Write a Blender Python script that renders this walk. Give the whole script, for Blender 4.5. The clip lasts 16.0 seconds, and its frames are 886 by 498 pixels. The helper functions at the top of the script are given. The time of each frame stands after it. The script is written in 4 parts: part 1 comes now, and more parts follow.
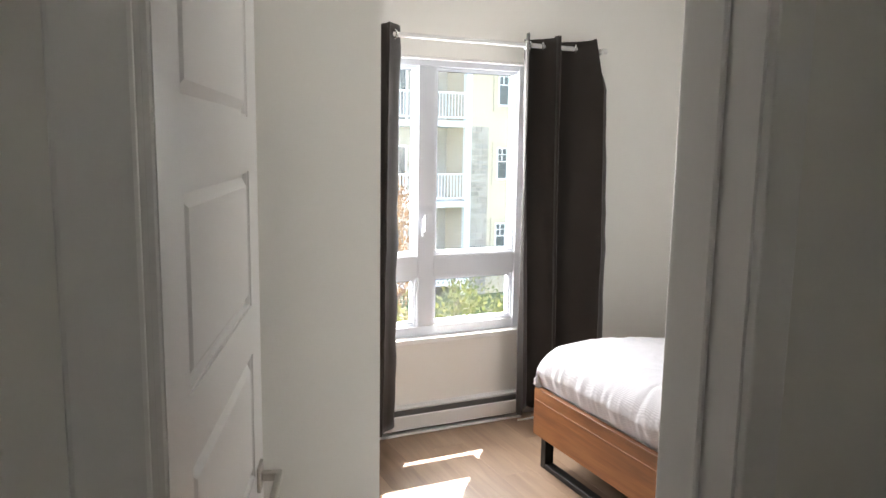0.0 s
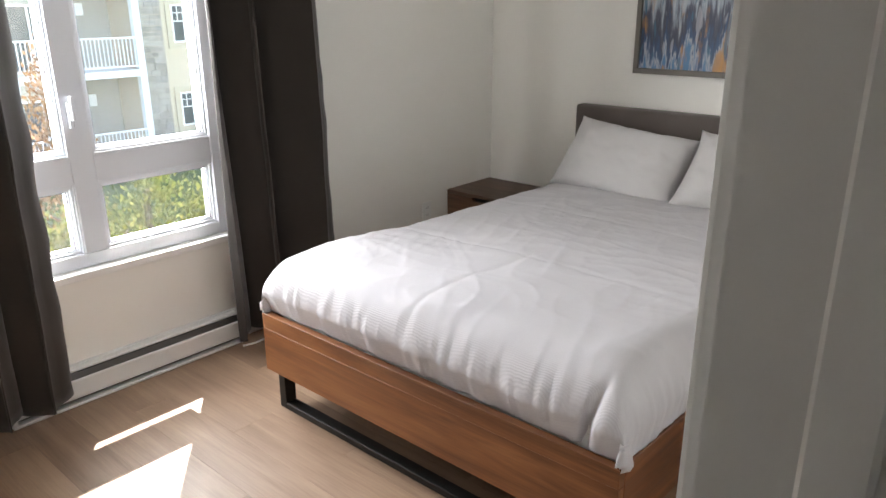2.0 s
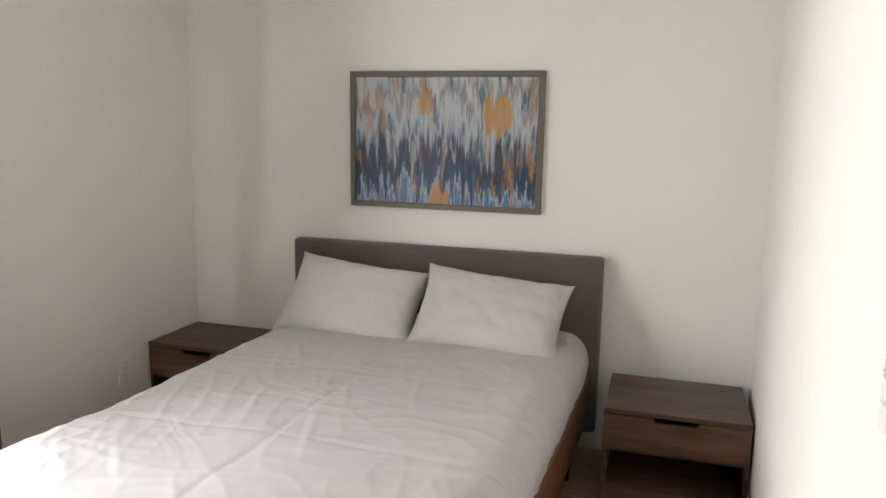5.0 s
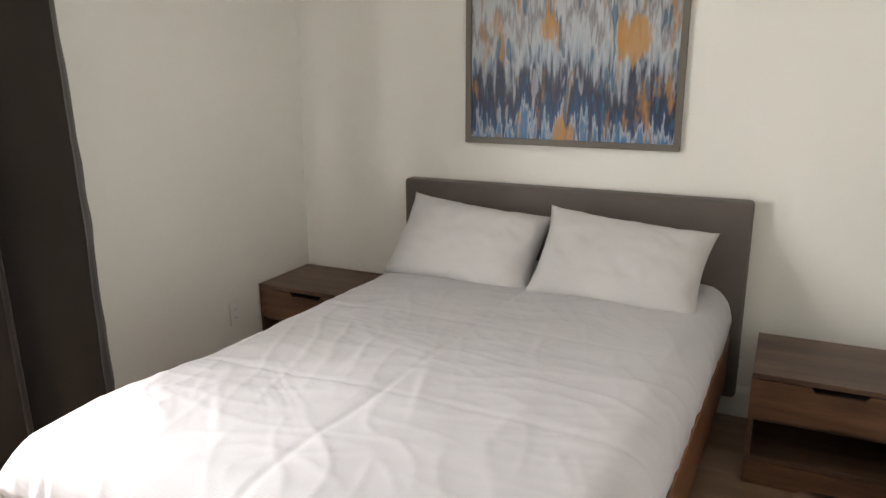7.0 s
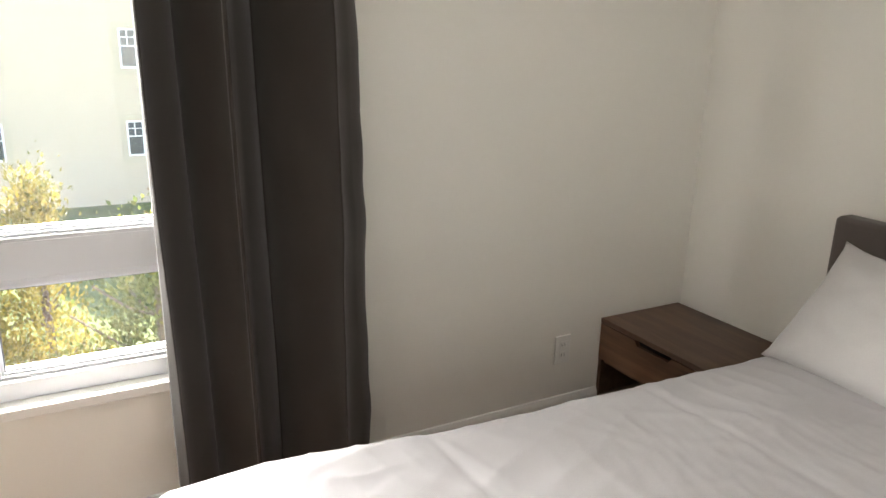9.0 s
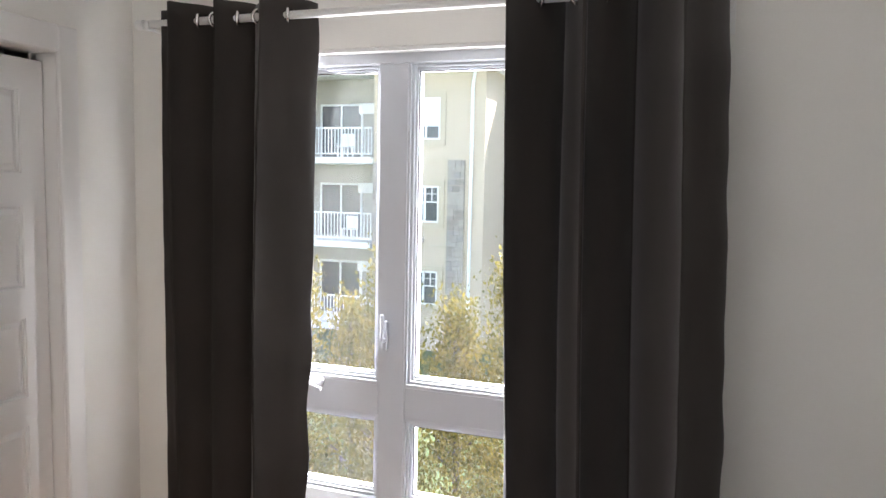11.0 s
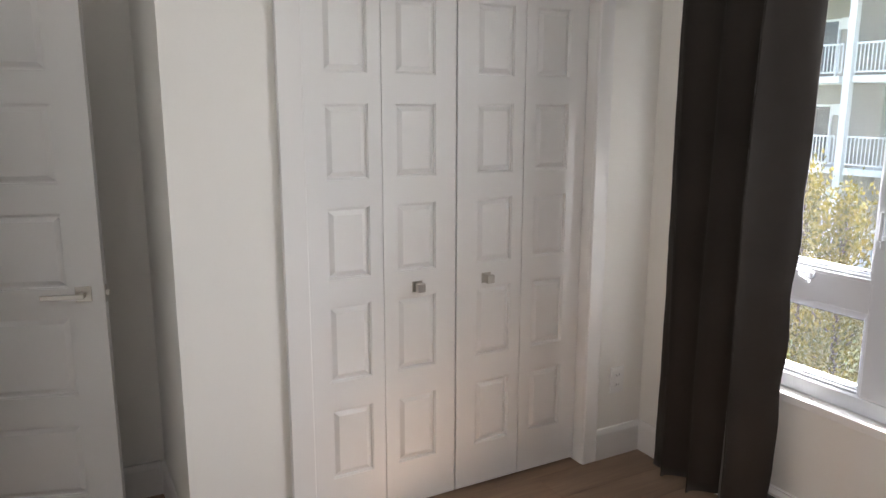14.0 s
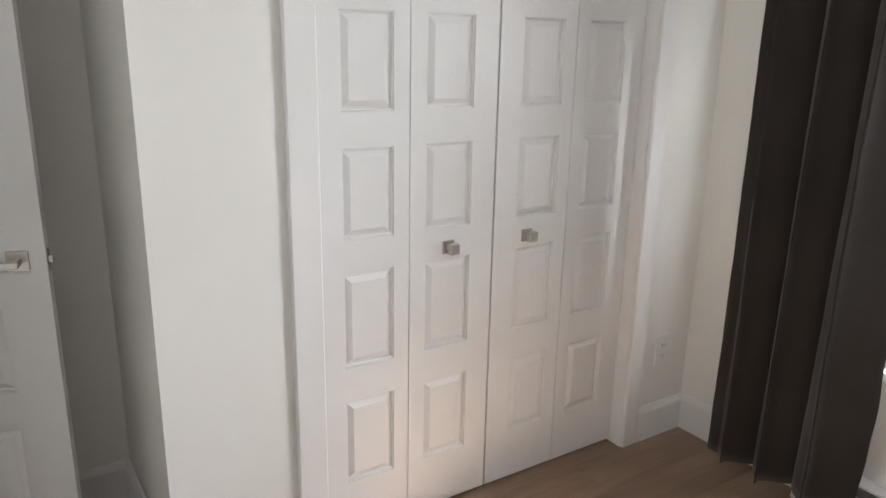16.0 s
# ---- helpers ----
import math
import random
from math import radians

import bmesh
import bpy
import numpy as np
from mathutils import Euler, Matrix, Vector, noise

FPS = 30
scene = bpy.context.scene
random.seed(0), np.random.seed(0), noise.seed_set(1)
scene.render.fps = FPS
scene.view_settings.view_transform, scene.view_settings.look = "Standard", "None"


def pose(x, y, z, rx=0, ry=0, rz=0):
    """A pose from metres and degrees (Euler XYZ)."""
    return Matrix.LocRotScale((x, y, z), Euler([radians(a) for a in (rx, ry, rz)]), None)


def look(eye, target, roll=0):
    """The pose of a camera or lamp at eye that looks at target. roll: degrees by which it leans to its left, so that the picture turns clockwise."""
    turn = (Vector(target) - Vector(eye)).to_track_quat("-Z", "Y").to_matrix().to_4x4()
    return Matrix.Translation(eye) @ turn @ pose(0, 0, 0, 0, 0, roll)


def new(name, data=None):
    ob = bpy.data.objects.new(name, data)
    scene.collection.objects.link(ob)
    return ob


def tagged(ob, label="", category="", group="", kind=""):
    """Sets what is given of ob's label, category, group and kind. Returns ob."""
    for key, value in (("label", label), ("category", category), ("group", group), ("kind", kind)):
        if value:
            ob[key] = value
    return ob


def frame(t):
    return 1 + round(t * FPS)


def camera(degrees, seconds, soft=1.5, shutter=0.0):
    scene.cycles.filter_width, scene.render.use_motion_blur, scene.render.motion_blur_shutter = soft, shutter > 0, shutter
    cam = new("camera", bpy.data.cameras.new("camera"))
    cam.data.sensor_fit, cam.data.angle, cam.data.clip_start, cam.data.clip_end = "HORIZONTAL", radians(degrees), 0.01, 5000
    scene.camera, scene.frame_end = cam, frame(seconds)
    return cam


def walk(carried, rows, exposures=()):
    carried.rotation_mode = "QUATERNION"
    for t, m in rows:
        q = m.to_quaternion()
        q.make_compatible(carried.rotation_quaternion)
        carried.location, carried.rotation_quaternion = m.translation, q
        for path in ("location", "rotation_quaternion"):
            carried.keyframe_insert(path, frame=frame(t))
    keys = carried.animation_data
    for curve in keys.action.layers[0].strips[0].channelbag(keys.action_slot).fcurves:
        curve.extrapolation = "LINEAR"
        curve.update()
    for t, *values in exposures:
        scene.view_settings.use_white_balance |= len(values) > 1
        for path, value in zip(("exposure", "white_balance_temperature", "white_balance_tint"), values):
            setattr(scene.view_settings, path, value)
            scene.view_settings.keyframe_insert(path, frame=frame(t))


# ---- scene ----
cam = camera(62.6, 16.0)
PATH = [
    (0, (-0.227, -0.443, 1.609), (0.61, 1.352, 1.326), 0.9),
    (0.5, (-0.194, -0.265, 1.603), (0.837, 1.417, 1.275), 0.0),
    (1, (-0.045, -0.057, 1.593), (1.11, 1.512, 1.141), -0.8),
    (1.5, (0.068, 0.103, 1.618), (1.326, 1.55, 1.053), 0.8),
    (2, (0.2, 0.292, 1.557), (1.62, 1.547, 0.916), -0.3),
    (2.5, (0.286, 0.421, 1.552), (1.835, 1.494, 0.881), -0.8),
    (3, (0.34, 0.483, 1.539), (2.014, 1.343, 0.861), -0.2),
    (3.5, (0.388, 0.579, 1.536), (2.175, 1.222, 0.908), 0.3),
    (4, (0.427, 0.607, 1.59), (2.28, 1.201, 1.13), 0.9),
    (4.2, (0.428, 0.61, 1.611), (2.305, 1.201, 1.255), 1.2),
    (6.3, (0.438, 0.717, 1.634), (2.329, 1.264, 1.28), 0.6),
    (6.5, (0.463, 0.727, 1.633), (2.318, 1.347, 1.212), 0.2),
    (7, (0.683, 0.776, 1.562), (2.431, 1.613, 1.067), -0.2),
    (7.5, (0.932, 0.875, 1.567), (2.586, 1.862, 1.026), 0.3),
    (8, (1.144, 0.994, 1.556), (2.681, 2.15, 1.009), -0.2),
    (8.5, (1.343, 1.133, 1.527), (2.659, 2.529, 0.96), 0.1),
    (8.7, (1.461, 1.118, 1.522), (2.628, 2.635, 0.94), 0.9),
    (10.8, (2.29, 1.082, 1.66), (1.731, 2.976, 1.345), 1.2),
    (11, (2.348, 1.096, 1.654), (1.675, 2.97, 1.474), 1.2),
    (11.5, (2.473, 1.11, 1.665), (1.493, 2.853, 1.694), 1.0),
    (12, (2.6, 1.067, 1.691), (1.262, 2.553, 1.747), 0.8),
    (12.5, (2.652, 1.002, 1.696), (1.066, 2.217, 1.77), 0.3),
    (12.9, (2.616, 0.954, 1.696), (0.936, 2.04, 1.717), 0.3),
    (13, (2.649, 0.962, 1.689), (0.944, 2.008, 1.687), 0.3),
    (13.5, (2.688, 0.953, 1.647), (0.942, 1.911, 1.467), 0.3),
    (14, (2.704, 0.928, 1.553), (0.983, 1.869, 1.164), 0.1),
    (14.5, (2.686, 0.921, 1.514), (1.027, 1.876, 0.935), 0.6),
    (15, (2.59, 0.914, 1.497), (0.97, 1.889, 0.844), 1.9),
    (15.5, (2.345, 0.904, 1.488), (0.717, 1.9, 0.893), 1.7),
    (16, (2.098, 0.94, 1.47), (0.487, 1.996, 0.932), 1.1),
]
EXPOSURES = [(0.0, 3.85, 6700, 12), (1.6, 3.55, 6700, 12), (2.5, 3.75, 6550, 11), (3.5, 3.65, 6950, 12), (6.5, 3.7, 7000, 12), (8.6, 3.9, 7200, 11), (10.8, 3.35, 6500, 15), (11.5, 3.45, 6500, 15), (12.5, 3.05, 6550, 14), (14.0, 3.15, 6550, 14), (15.0, 3.2, 6250, 13), (16.0, 3.45, 6400, 12)]
walk(cam, [(t, look(eye, target, roll)) for t, eye, target, roll in PATH], EXPOSURES)

# ---- world and light ----
SUN_TRAVEL = Vector((-0.567, -0.72, -1.0)).normalized()
w = bpy.data.worlds.new("world")
scene.world = w
w.use_nodes = True
sky = w.node_tree.nodes.new("ShaderNodeTexSky")
sky.sky_type = "NISHITA"
sky.sun_disc = False
sky.sun_elevation = math.asin(-SUN_TRAVEL.z)
sky.sun_rotation = math.atan2(-SUN_TRAVEL.x, -SUN_TRAVEL.y)
w.node_tree.links.new(sky.outputs[0], w.node_tree.nodes["Background"].inputs[0])
w.node_tree.nodes["Background"].inputs[1].default_value = 0.07

sun_data = bpy.data.lights.new("sun", "SUN")
sun_data.energy, sun_data.angle, sun_data.color = 2.9, radians(0.5), (1.0, 0.95, 0.88)
sun = new("sun", sun_data)
sun.matrix_world = look((5, 8, 12), Vector((5, 8, 12)) + SUN_TRAVEL)

# the open sky, as it comes in through the window's opening
sky_data = bpy.data.lights.new("window_daylight", "AREA")
sky_data.shape, sky_data.size, sky_data.size_y = "RECTANGLE", 1.2, 1.45
sky_data.energy, sky_data.spread, sky_data.color = 15, radians(158), (0.95, 0.98, 1.0)
new("window_daylight", sky_data).matrix_world = look((1.4, 3.46, 1.36), (2.2, 1.4, 1.1))

# ---- materials ----
def nodes_of(name):
    m = bpy.data.materials.new(name)
    m.use_nodes = True
    nt = m.node_tree
    return m, nt, nt.nodes["Principled BSDF"]


def noise_tex(nt, coord, scale, detail=3.0, stretch=(1, 1, 1), rough=0.55, distortion=0.0):
    mp = nt.nodes.new("ShaderNodeMapping")
    mp.inputs["Scale"].default_value = stretch
    nt.links.new(coord, mp.inputs["Vector"])
    n = nt.nodes.new("ShaderNodeTexNoise")
    n.inputs["Scale"].default_value, n.inputs["Detail"].default_value = scale, detail
    n.inputs["Roughness"].default_value, n.inputs["Distortion"].default_value = rough, distortion
    nt.links.new(mp.outputs[0], n.inputs["Vector"])
    return n.outputs["Fac"]


def ramp(nt, fac, stops):
    r = nt.nodes.new("ShaderNodeValToRGB")
    while len(r.color_ramp.elements) < len(stops):
        r.color_ramp.elements.new(0.5)
    for e, (p, c) in zip(r.color_ramp.elements, stops):
        e.position, e.color = p, (*c, 1)
    nt.links.new(fac, r.inputs[0])
    return r.outputs[0]


def mix(nt, fac, a, b, mode="MIX"):
    x = nt.nodes.new("ShaderNodeMix")
    x.data_type, x.blend_type = "RGBA", mode
    for sock, v in ((x.inputs[0], fac), (x.inputs[6], a), (x.inputs[7], b)):
        if isinstance(v, bpy.types.NodeSocket):
            nt.links.new(v, sock)
        elif isinstance(v, (int, float)):
            sock.default_value = v
        else:
            sock.default_value = (*v, 1)
    return x.outputs[2]


def math_node(nt, op, a, b=0.0):
    x = nt.nodes.new("ShaderNodeMath")
    x.operation = op
    for sock, v in ((x.inputs[0], a), (x.inputs[1], b)):
        if isinstance(v, bpy.types.NodeSocket):
            nt.links.new(v, sock)
        else:
            sock.default_value = v
    return x.outputs[0]


def bump(nt, p, height, strength, distance=0.01):
    b = nt.nodes.new("ShaderNodeBump")
    b.inputs["Strength"].default_value, b.inputs["Distance"].default_value = strength, distance
    nt.links.new(height, b.inputs["Height"])
    nt.links.new(b.outputs[0], p.inputs["Normal"])


def obj_coord(nt):
    return nt.nodes.new("ShaderNodeTexCoord").outputs["Object"]


def plain(name, base, rough, metal=0.0, vary=0.06, large=2.0, fine=60.0, relief=0.05, spec=0.5):
    """Painted or solid surface: broad mottling, fine grain and faint relief."""
    m, nt, p = nodes_of(name)
    c = obj_coord(nt)
    a, b = noise_tex(nt, c, large, 3), noise_tex(nt, c, fine, 4)
    lo, hi = [v * (1 - vary) for v in base], [min(1, v * (1 + vary)) for v in base]
    col = ramp(nt, a, [(0.3, lo), (0.7, hi)])
    col = mix(nt, 0.25, col, ramp(nt, b, [(0.3, lo), (0.7, hi)]))
    nt.links.new(col, p.inputs["Base Color"])
    r = nt.nodes.new("ShaderNodeMapRange")
    r.inputs[3].default_value, r.inputs[4].default_value = max(0.02, rough - 0.07), min(1, rough + 0.07)
    nt.links.new(a, r.inputs[0])
    nt.links.new(r.outputs[0], p.inputs["Roughness"])
    p.inputs["Metallic"].default_value = metal
    p.inputs["Specular IOR Level"].default_value = spec
    bump(nt, p, b, relief)
    return m


def wood(name, dark, mid, light, axis, rough=0.45, scale=1.0, spread=0.23):
    """Timber whose grain runs along the axis (0 x, 1 y, 2 z)."""
    m, nt, p = nodes_of(name)
    c = obj_coord(nt)
    info = nt.nodes.new("ShaderNodeObjectInfo")
    shift = nt.nodes.new("ShaderNodeVectorMath")
    shift.operation = "MULTIPLY_ADD"
    comb = nt.nodes.new("ShaderNodeCombineXYZ")
    for i in range(3):
        nt.links.new(info.outputs["Random"], comb.inputs[i])
    nt.links.new(comb.outputs[0], shift.inputs[0])
    shift.inputs[1].default_value = (37, 53, 71)
    nt.links.new(c, shift.inputs[2])
    v = shift.outputs[0]
    along = [6, 6, 6]
    along[axis] = 0.55
    grain = noise_tex(nt, v, 2.2 * scale, 5, along, 0.6, 0.6)
    along2 = [1, 1, 1]
    along2[axis] = 0.03
    fibre = noise_tex(nt, v, 190 * scale, 3, along2)
    broad_s = [1, 1, 1]
    broad_s[axis] = 0.4
    broad = noise_tex(nt, v, 4 * scale, 2, broad_s)
    col = ramp(nt, grain, [(0.5 - spread, dark), (0.5, mid), (0.5 + spread, light)])
    col = mix(nt, 0.28, col, ramp(nt, fibre, [(0.35, dark), (0.65, light)]))
    col = mix(nt, 0.3, col, ramp(nt, broad, [(0.35, dark), (0.65, light)]))
    tone = nt.nodes.new("ShaderNodeMapRange")
    tone.inputs[3].default_value, tone.inputs[4].default_value = 0.93, 1.06
    nt.links.new(info.outputs["Random"], tone.inputs[0])
    tv = nt.nodes.new("ShaderNodeVectorMath")
    tv.operation = "SCALE"
    nt.links.new(col, tv.inputs[0])
    nt.links.new(tone.outputs[0], tv.inputs[3])
    nt.links.new(tv.outputs[0], p.inputs["Base Color"])
    rr = nt.nodes.new("ShaderNodeMapRange")
    rr.inputs[3].default_value, rr.inputs[4].default_value = rough - 0.08, rough + 0.1
    nt.links.new(fibre, rr.inputs[0])
    nt.links.new(rr.outputs[0], p.inputs["Roughness"])
    bump(nt, p, fibre, 0.08, 0.004)
    return m


def fabric(name, lo, hi, weave, rough=0.9, relief=0.25, sheen=0.2, ribs=None):
    m, nt, p = nodes_of(name)
    c = obj_coord(nt)
    a = noise_tex(nt, c, 3.0, 3)
    b = noise_tex(nt, c, weave, 2)
    col = mix(nt, 0.4, ramp(nt, a, [(0.3, lo), (0.7, hi)]), ramp(nt, b, [(0.35, lo), (0.65, hi)]))
    height = b
    if ribs:
        wv = nt.nodes.new("ShaderNodeTexWave")
        wv.wave_type, wv.bands_direction = "BANDS", ribs[0]
        wv.inputs["Scale"].default_value = ribs[1]
        wv.inputs["Distortion"].default_value = 0.4
        nt.links.new(c, wv.inputs["Vector"])
        height = math_node(nt, "ADD", math_node(nt, "MULTIPLY", b, 0.4), wv.outputs["Fac"])
        col = mix(nt, math_node(nt, "MULTIPLY", wv.outputs["Fac"], 0.1), col, [v * 0.7 for v in lo])
    nt.links.new(col, p.inputs["Base Color"])
    p.inputs["Roughness"].default_value = rough
    p.inputs["Sheen Weight"].default_value = sheen
    p.inputs["Specular IOR Level"].default_value = 0.2
    bump(nt, p, height, relief, 0.002)
    return m


def glass_mat(name, tint=(0.96, 0.98, 0.98), dust_haze=0.03):
    m, nt, p = nodes_of(name)
    out = nt.nodes["Material Output"]
    t, g = nt.nodes.new("ShaderNodeBsdfTransparent"), nt.nodes.new("ShaderNodeBsdfGlossy")
    t.inputs[0].default_value = (*tint, 1)
    g.inputs["Roughness"].default_value = 0.02
    f = nt.nodes.new("ShaderNodeFresnel")
    f.inputs[0].default_value = 1.35
    ms = nt.nodes.new("ShaderNodeMixShader")
    nt.links.new(f.outputs[0], ms.inputs[0])
    nt.links.new(t.outputs[0], ms.inputs[1])
    nt.links.new(g.outputs[0], ms.inputs[2])
    # thin film of dust, made denser to put a bright veil over the view
    d = nt.nodes.new("ShaderNodeBsdfDiffuse")
    d.inputs[0].default_value = (0.8, 0.8, 0.78, 1)
    ms2 = nt.nodes.new("ShaderNodeMixShader")
    n = noise_tex(nt, obj_coord(nt), 5, 4)
    nt.links.new(math_node(nt, "MULTIPLY", n, dust_haze), ms2.inputs[0])
    nt.links.new(ms.outputs[0], ms2.inputs[1])
    nt.links.new(d.outputs[0], ms2.inputs[2])
    nt.links.new(ms2.outputs[0], out.inputs[0])
    nt.nodes.remove(p)
    return m


M_WALL = plain("wall_paint", (0.83, 0.815, 0.77), 0.75, vary=0.02, large=1.2, fine=140, relief=0.04)
M_CEIL = plain("ceiling_paint", (0.88, 0.87, 0.85), 0.9, vary=0.02, fine=90, relief=0.08)
M_TRIM = plain("trim_paint", (0.82, 0.81, 0.79), 0.4, vary=0.02, fine=120, relief=0.02)
M_DOOR = plain("door_paint", (0.83, 0.825, 0.81), 0.38, vary=0.02, fine=160, relief=0.03)
M_PVC = plain("window_pvc", (0.64, 0.67, 0.72), 0.45, vary=0.02, relief=0.01)
M_DARK = plain("dark_gap", (0.015, 0.015, 0.015), 0.8)
M_FLOOR = wood("floor_oak", (0.145, 0.086, 0.054), (0.245, 0.156, 0.1), (0.35, 0.24, 0.162), 1, 0.42)
M_BEDWOOD = wood("bed_walnut_y", (0.07, 0.022, 0.008), (0.185, 0.066, 0.023), (0.31, 0.128, 0.047), 1, 0.4, 1.0, 0.12)
M_BEDWOOD_X = wood("bed_walnut_x", (0.06, 0.02, 0.008), (0.145, 0.052, 0.02), (0.24, 0.095, 0.037), 0, 0.4, 1.0, 0.12)
M_NIGHT = wood("night_walnut", (0.036, 0.018, 0.011), (0.085, 0.046, 0.028), (0.15, 0.088, 0.056), 1, 0.45, 1.4, 0.14)
M_NIGHT_D = wood("drawer_walnut", (0.045, 0.019, 0.01), (0.115, 0.053, 0.027), (0.2, 0.1, 0.054), 1, 0.45, 1.4, 0.12)
M_BLACK = plain("black_steel", (0.018, 0.017, 0.016), 0.45, 0.4, relief=0.03)
M_NICKEL = plain("brushed_nickel", (0.55, 0.52, 0.48), 0.32, 1.0, relief=0.02)
M_CHROME = plain("chrome", (0.8, 0.8, 0.8), 0.18, 1.0)
M_CURTAIN = fabric("curtain_cloth", (0.026, 0.0215, 0.0185), (0.042, 0.035, 0.031), 500, 0.8, 0.2, 0.2)
M_HEAD = fabric("headboard_cloth", (0.105, 0.088, 0.08), (0.15, 0.128, 0.118), 420, 0.95, 0.35, 0.2)
M_DUVET = fabric("duvet_cotton", (0.47, 0.455, 0.475), (0.54, 0.525, 0.54), 350, 0.9, 0.14, 0.1, ("X", 80))
M_PILLOW = fabric("pillow_cotton", (0.49, 0.475, 0.475), (0.56, 0.545, 0.54), 380, 0.9, 0.25, 0.1)
M_MATTRESS = fabric("mattress_ticking", (0.7, 0.7, 0.7), (0.78, 0.78, 0.78), 300)
M_FRAME = plain("picture_frame_taupe", (0.14, 0.125, 0.105), 0.5, fine=200, relief=0.08)
M_PLASTIC = plain("white_plastic", (0.8, 0.8, 0.78), 0.35, vary=0.02)
M_HEATER = plain("heater_enamel", (0.78, 0.78, 0.77), 0.4, vary=0.02)
M_GRILL = plain("heater_grill", (0.1, 0.1, 0.1), 0.6)
M_GLASS = glass_mat("window_glass", dust_haze=0.05)
M_HAZY = glass_mat("hazy_window_glass", dust_haze=0.085)


def painting_mat():
    """Abstract painting: upright dabs, pale above, navy and ochre below."""
    m, nt, p = nodes_of("abstract_paint")
    c = obj_coord(nt)
    sep = nt.nodes.new("ShaderNodeSeparateXYZ")
    nt.links.new(c, sep.inputs[0])
    drip = noise_tex(nt, c, 26, 4, (1, 1, 0.11), 0.65)
    fine = noise_tex(nt, c, 70, 2, (1, 1, 0.1), 0.6)
    blot = noise_tex(nt, c, 15, 4, (1, 1, 0.24), 0.6)
    pick = noise_tex(nt, c, 34, 1, (1, 1, 0.2), 0.5)
    h = math_node(nt, "ADD", math_node(nt, "MULTIPLY", sep.outputs[2], 1.55), math_node(nt, "MULTIPLY", math_node(nt, "SUBTRACT", drip, 0.5), 1.2))
    h = math_node(nt, "ADD", h, math_node(nt, "MULTIPLY", math_node(nt, "SUBTRACT", fine, 0.5), 0.35))
    h = math_node(nt, "ADD", h, 0.5)
    base = ramp(nt, h, [(0.0, (0.08, 0.22, 0.42)), (0.1, (0.5, 0.53, 0.58)), (0.15, (0.02, 0.08, 0.2)), (0.3, (0.02, 0.028, 0.065)), (0.42, (0.075, 0.08, 0.12)),
                        (0.54, (0.36, 0.42, 0.48)), (0.7, (0.6, 0.63, 0.66)), (0.85, (0.28, 0.27, 0.27)), (1.0, (0.62, 0.64, 0.66))])
    ochre = ramp(nt, blot, [(0.56, (0, 0, 0)), (0.66, (1, 1, 1))])
    base = mix(nt, math_node(nt, "MULTIPLY", ochre, 0.9), base, (0.52, 0.25, 0.06))
    teal = ramp(nt, pick, [(0.63, (0, 0, 0)), (0.67, (1, 1, 1))])
    base = mix(nt, math_node(nt, "MULTIPLY", teal, 0.75), base, (0.03, 0.14, 0.24))
    pale = ramp(nt, pick, [(0.3, (1, 1, 1)), (0.35, (0, 0, 0))])
    base = mix(nt, math_node(nt, "MULTIPLY", pale, 0.5), base, (0.62, 0.62, 0.66))
    # the large ochre stroke and a small one near the top
    for cy, cz, r, amount in ((-0.285, 0.13, 0.11, 0.85), (0.1, 0.18, 0.05, 0.7), (0.37, 0.2, 0.07, 0.45), (0.02, -0.29, 0.075, 0.8)):
        dy = math_node(nt, "MULTIPLY", math_node(nt, "SUBTRACT", sep.outputs[1], cy), 1.5)
        dz = math_node(nt, "SUBTRACT", sep.outputs[2], cz)
        d = math_node(nt, "SQRT", math_node(nt, "ADD", math_node(nt, "MULTIPLY", dy, dy), math_node(nt, "MULTIPLY", dz, dz)))
        d = math_node(nt, "ADD", d, math_node(nt, "MULTIPLY", math_node(nt, "SUBTRACT", drip, 0.5), 0.22))
        k = ramp(nt, math_node(nt, "DIVIDE", d, r), [(0.75, (1, 1, 1)), (1.0, (0, 0, 0))])
        base = mix(nt, math_node(nt, "MULTIPLY", k, amount), base, (0.62, 0.3, 0.06))
    base = mix(nt, 1.0, base, (0.72, 0.72, 0.74), "MULTIPLY")
    nt.links.new(base, p.inputs["Base Color"])
    p.inputs["Roughness"].default_value = 0.45
    bump(nt, p, fine, 0.3, 0.003)
    return m


M_PAINT = painting_mat()


# ---- building helpers ----
def add_box(bm, x0, y0, z0, x1, y1, z1, bevel=0.0, segments=1):
    m = Matrix.LocRotScale(((x0 + x1) / 2, (y0 + y1) / 2, (z0 + z1) / 2), None, (x1 - x0, y1 - y0, z1 - z0))
    made = bmesh.ops.create_cube(bm, size=1, matrix=m)["verts"]
    if bevel:
        edges = list({e for v in made for e in v.link_edges})
        bmesh.ops.bevel(bm, geom=edges, offset=bevel, segments=segments, affect="EDGES", profile=0.5)
    return bm


def boxes(*specs, bevel=0.0, segments=1):
    bm = bmesh.new()
    for s in specs:
        add_box(bm, *s, bevel=bevel, segments=segments)
    return bm


def prism(pts, z0, z1):
    """Plan outline, counter-clockwise, raised from z0 to z1."""
    bm = bmesh.new()
    low = [bm.verts.new((x, y, z0)) for x, y in pts]
    top = [bm.verts.new((x, y, z1)) for x, y in pts]
    n = len(pts)
    bm.faces.new(list(reversed(low)))
    bm.faces.new(top)
    for i in range(n):
        bm.faces.new((low[i], low[(i + 1) % n], top[(i + 1) % n], top[i]))
    return bm


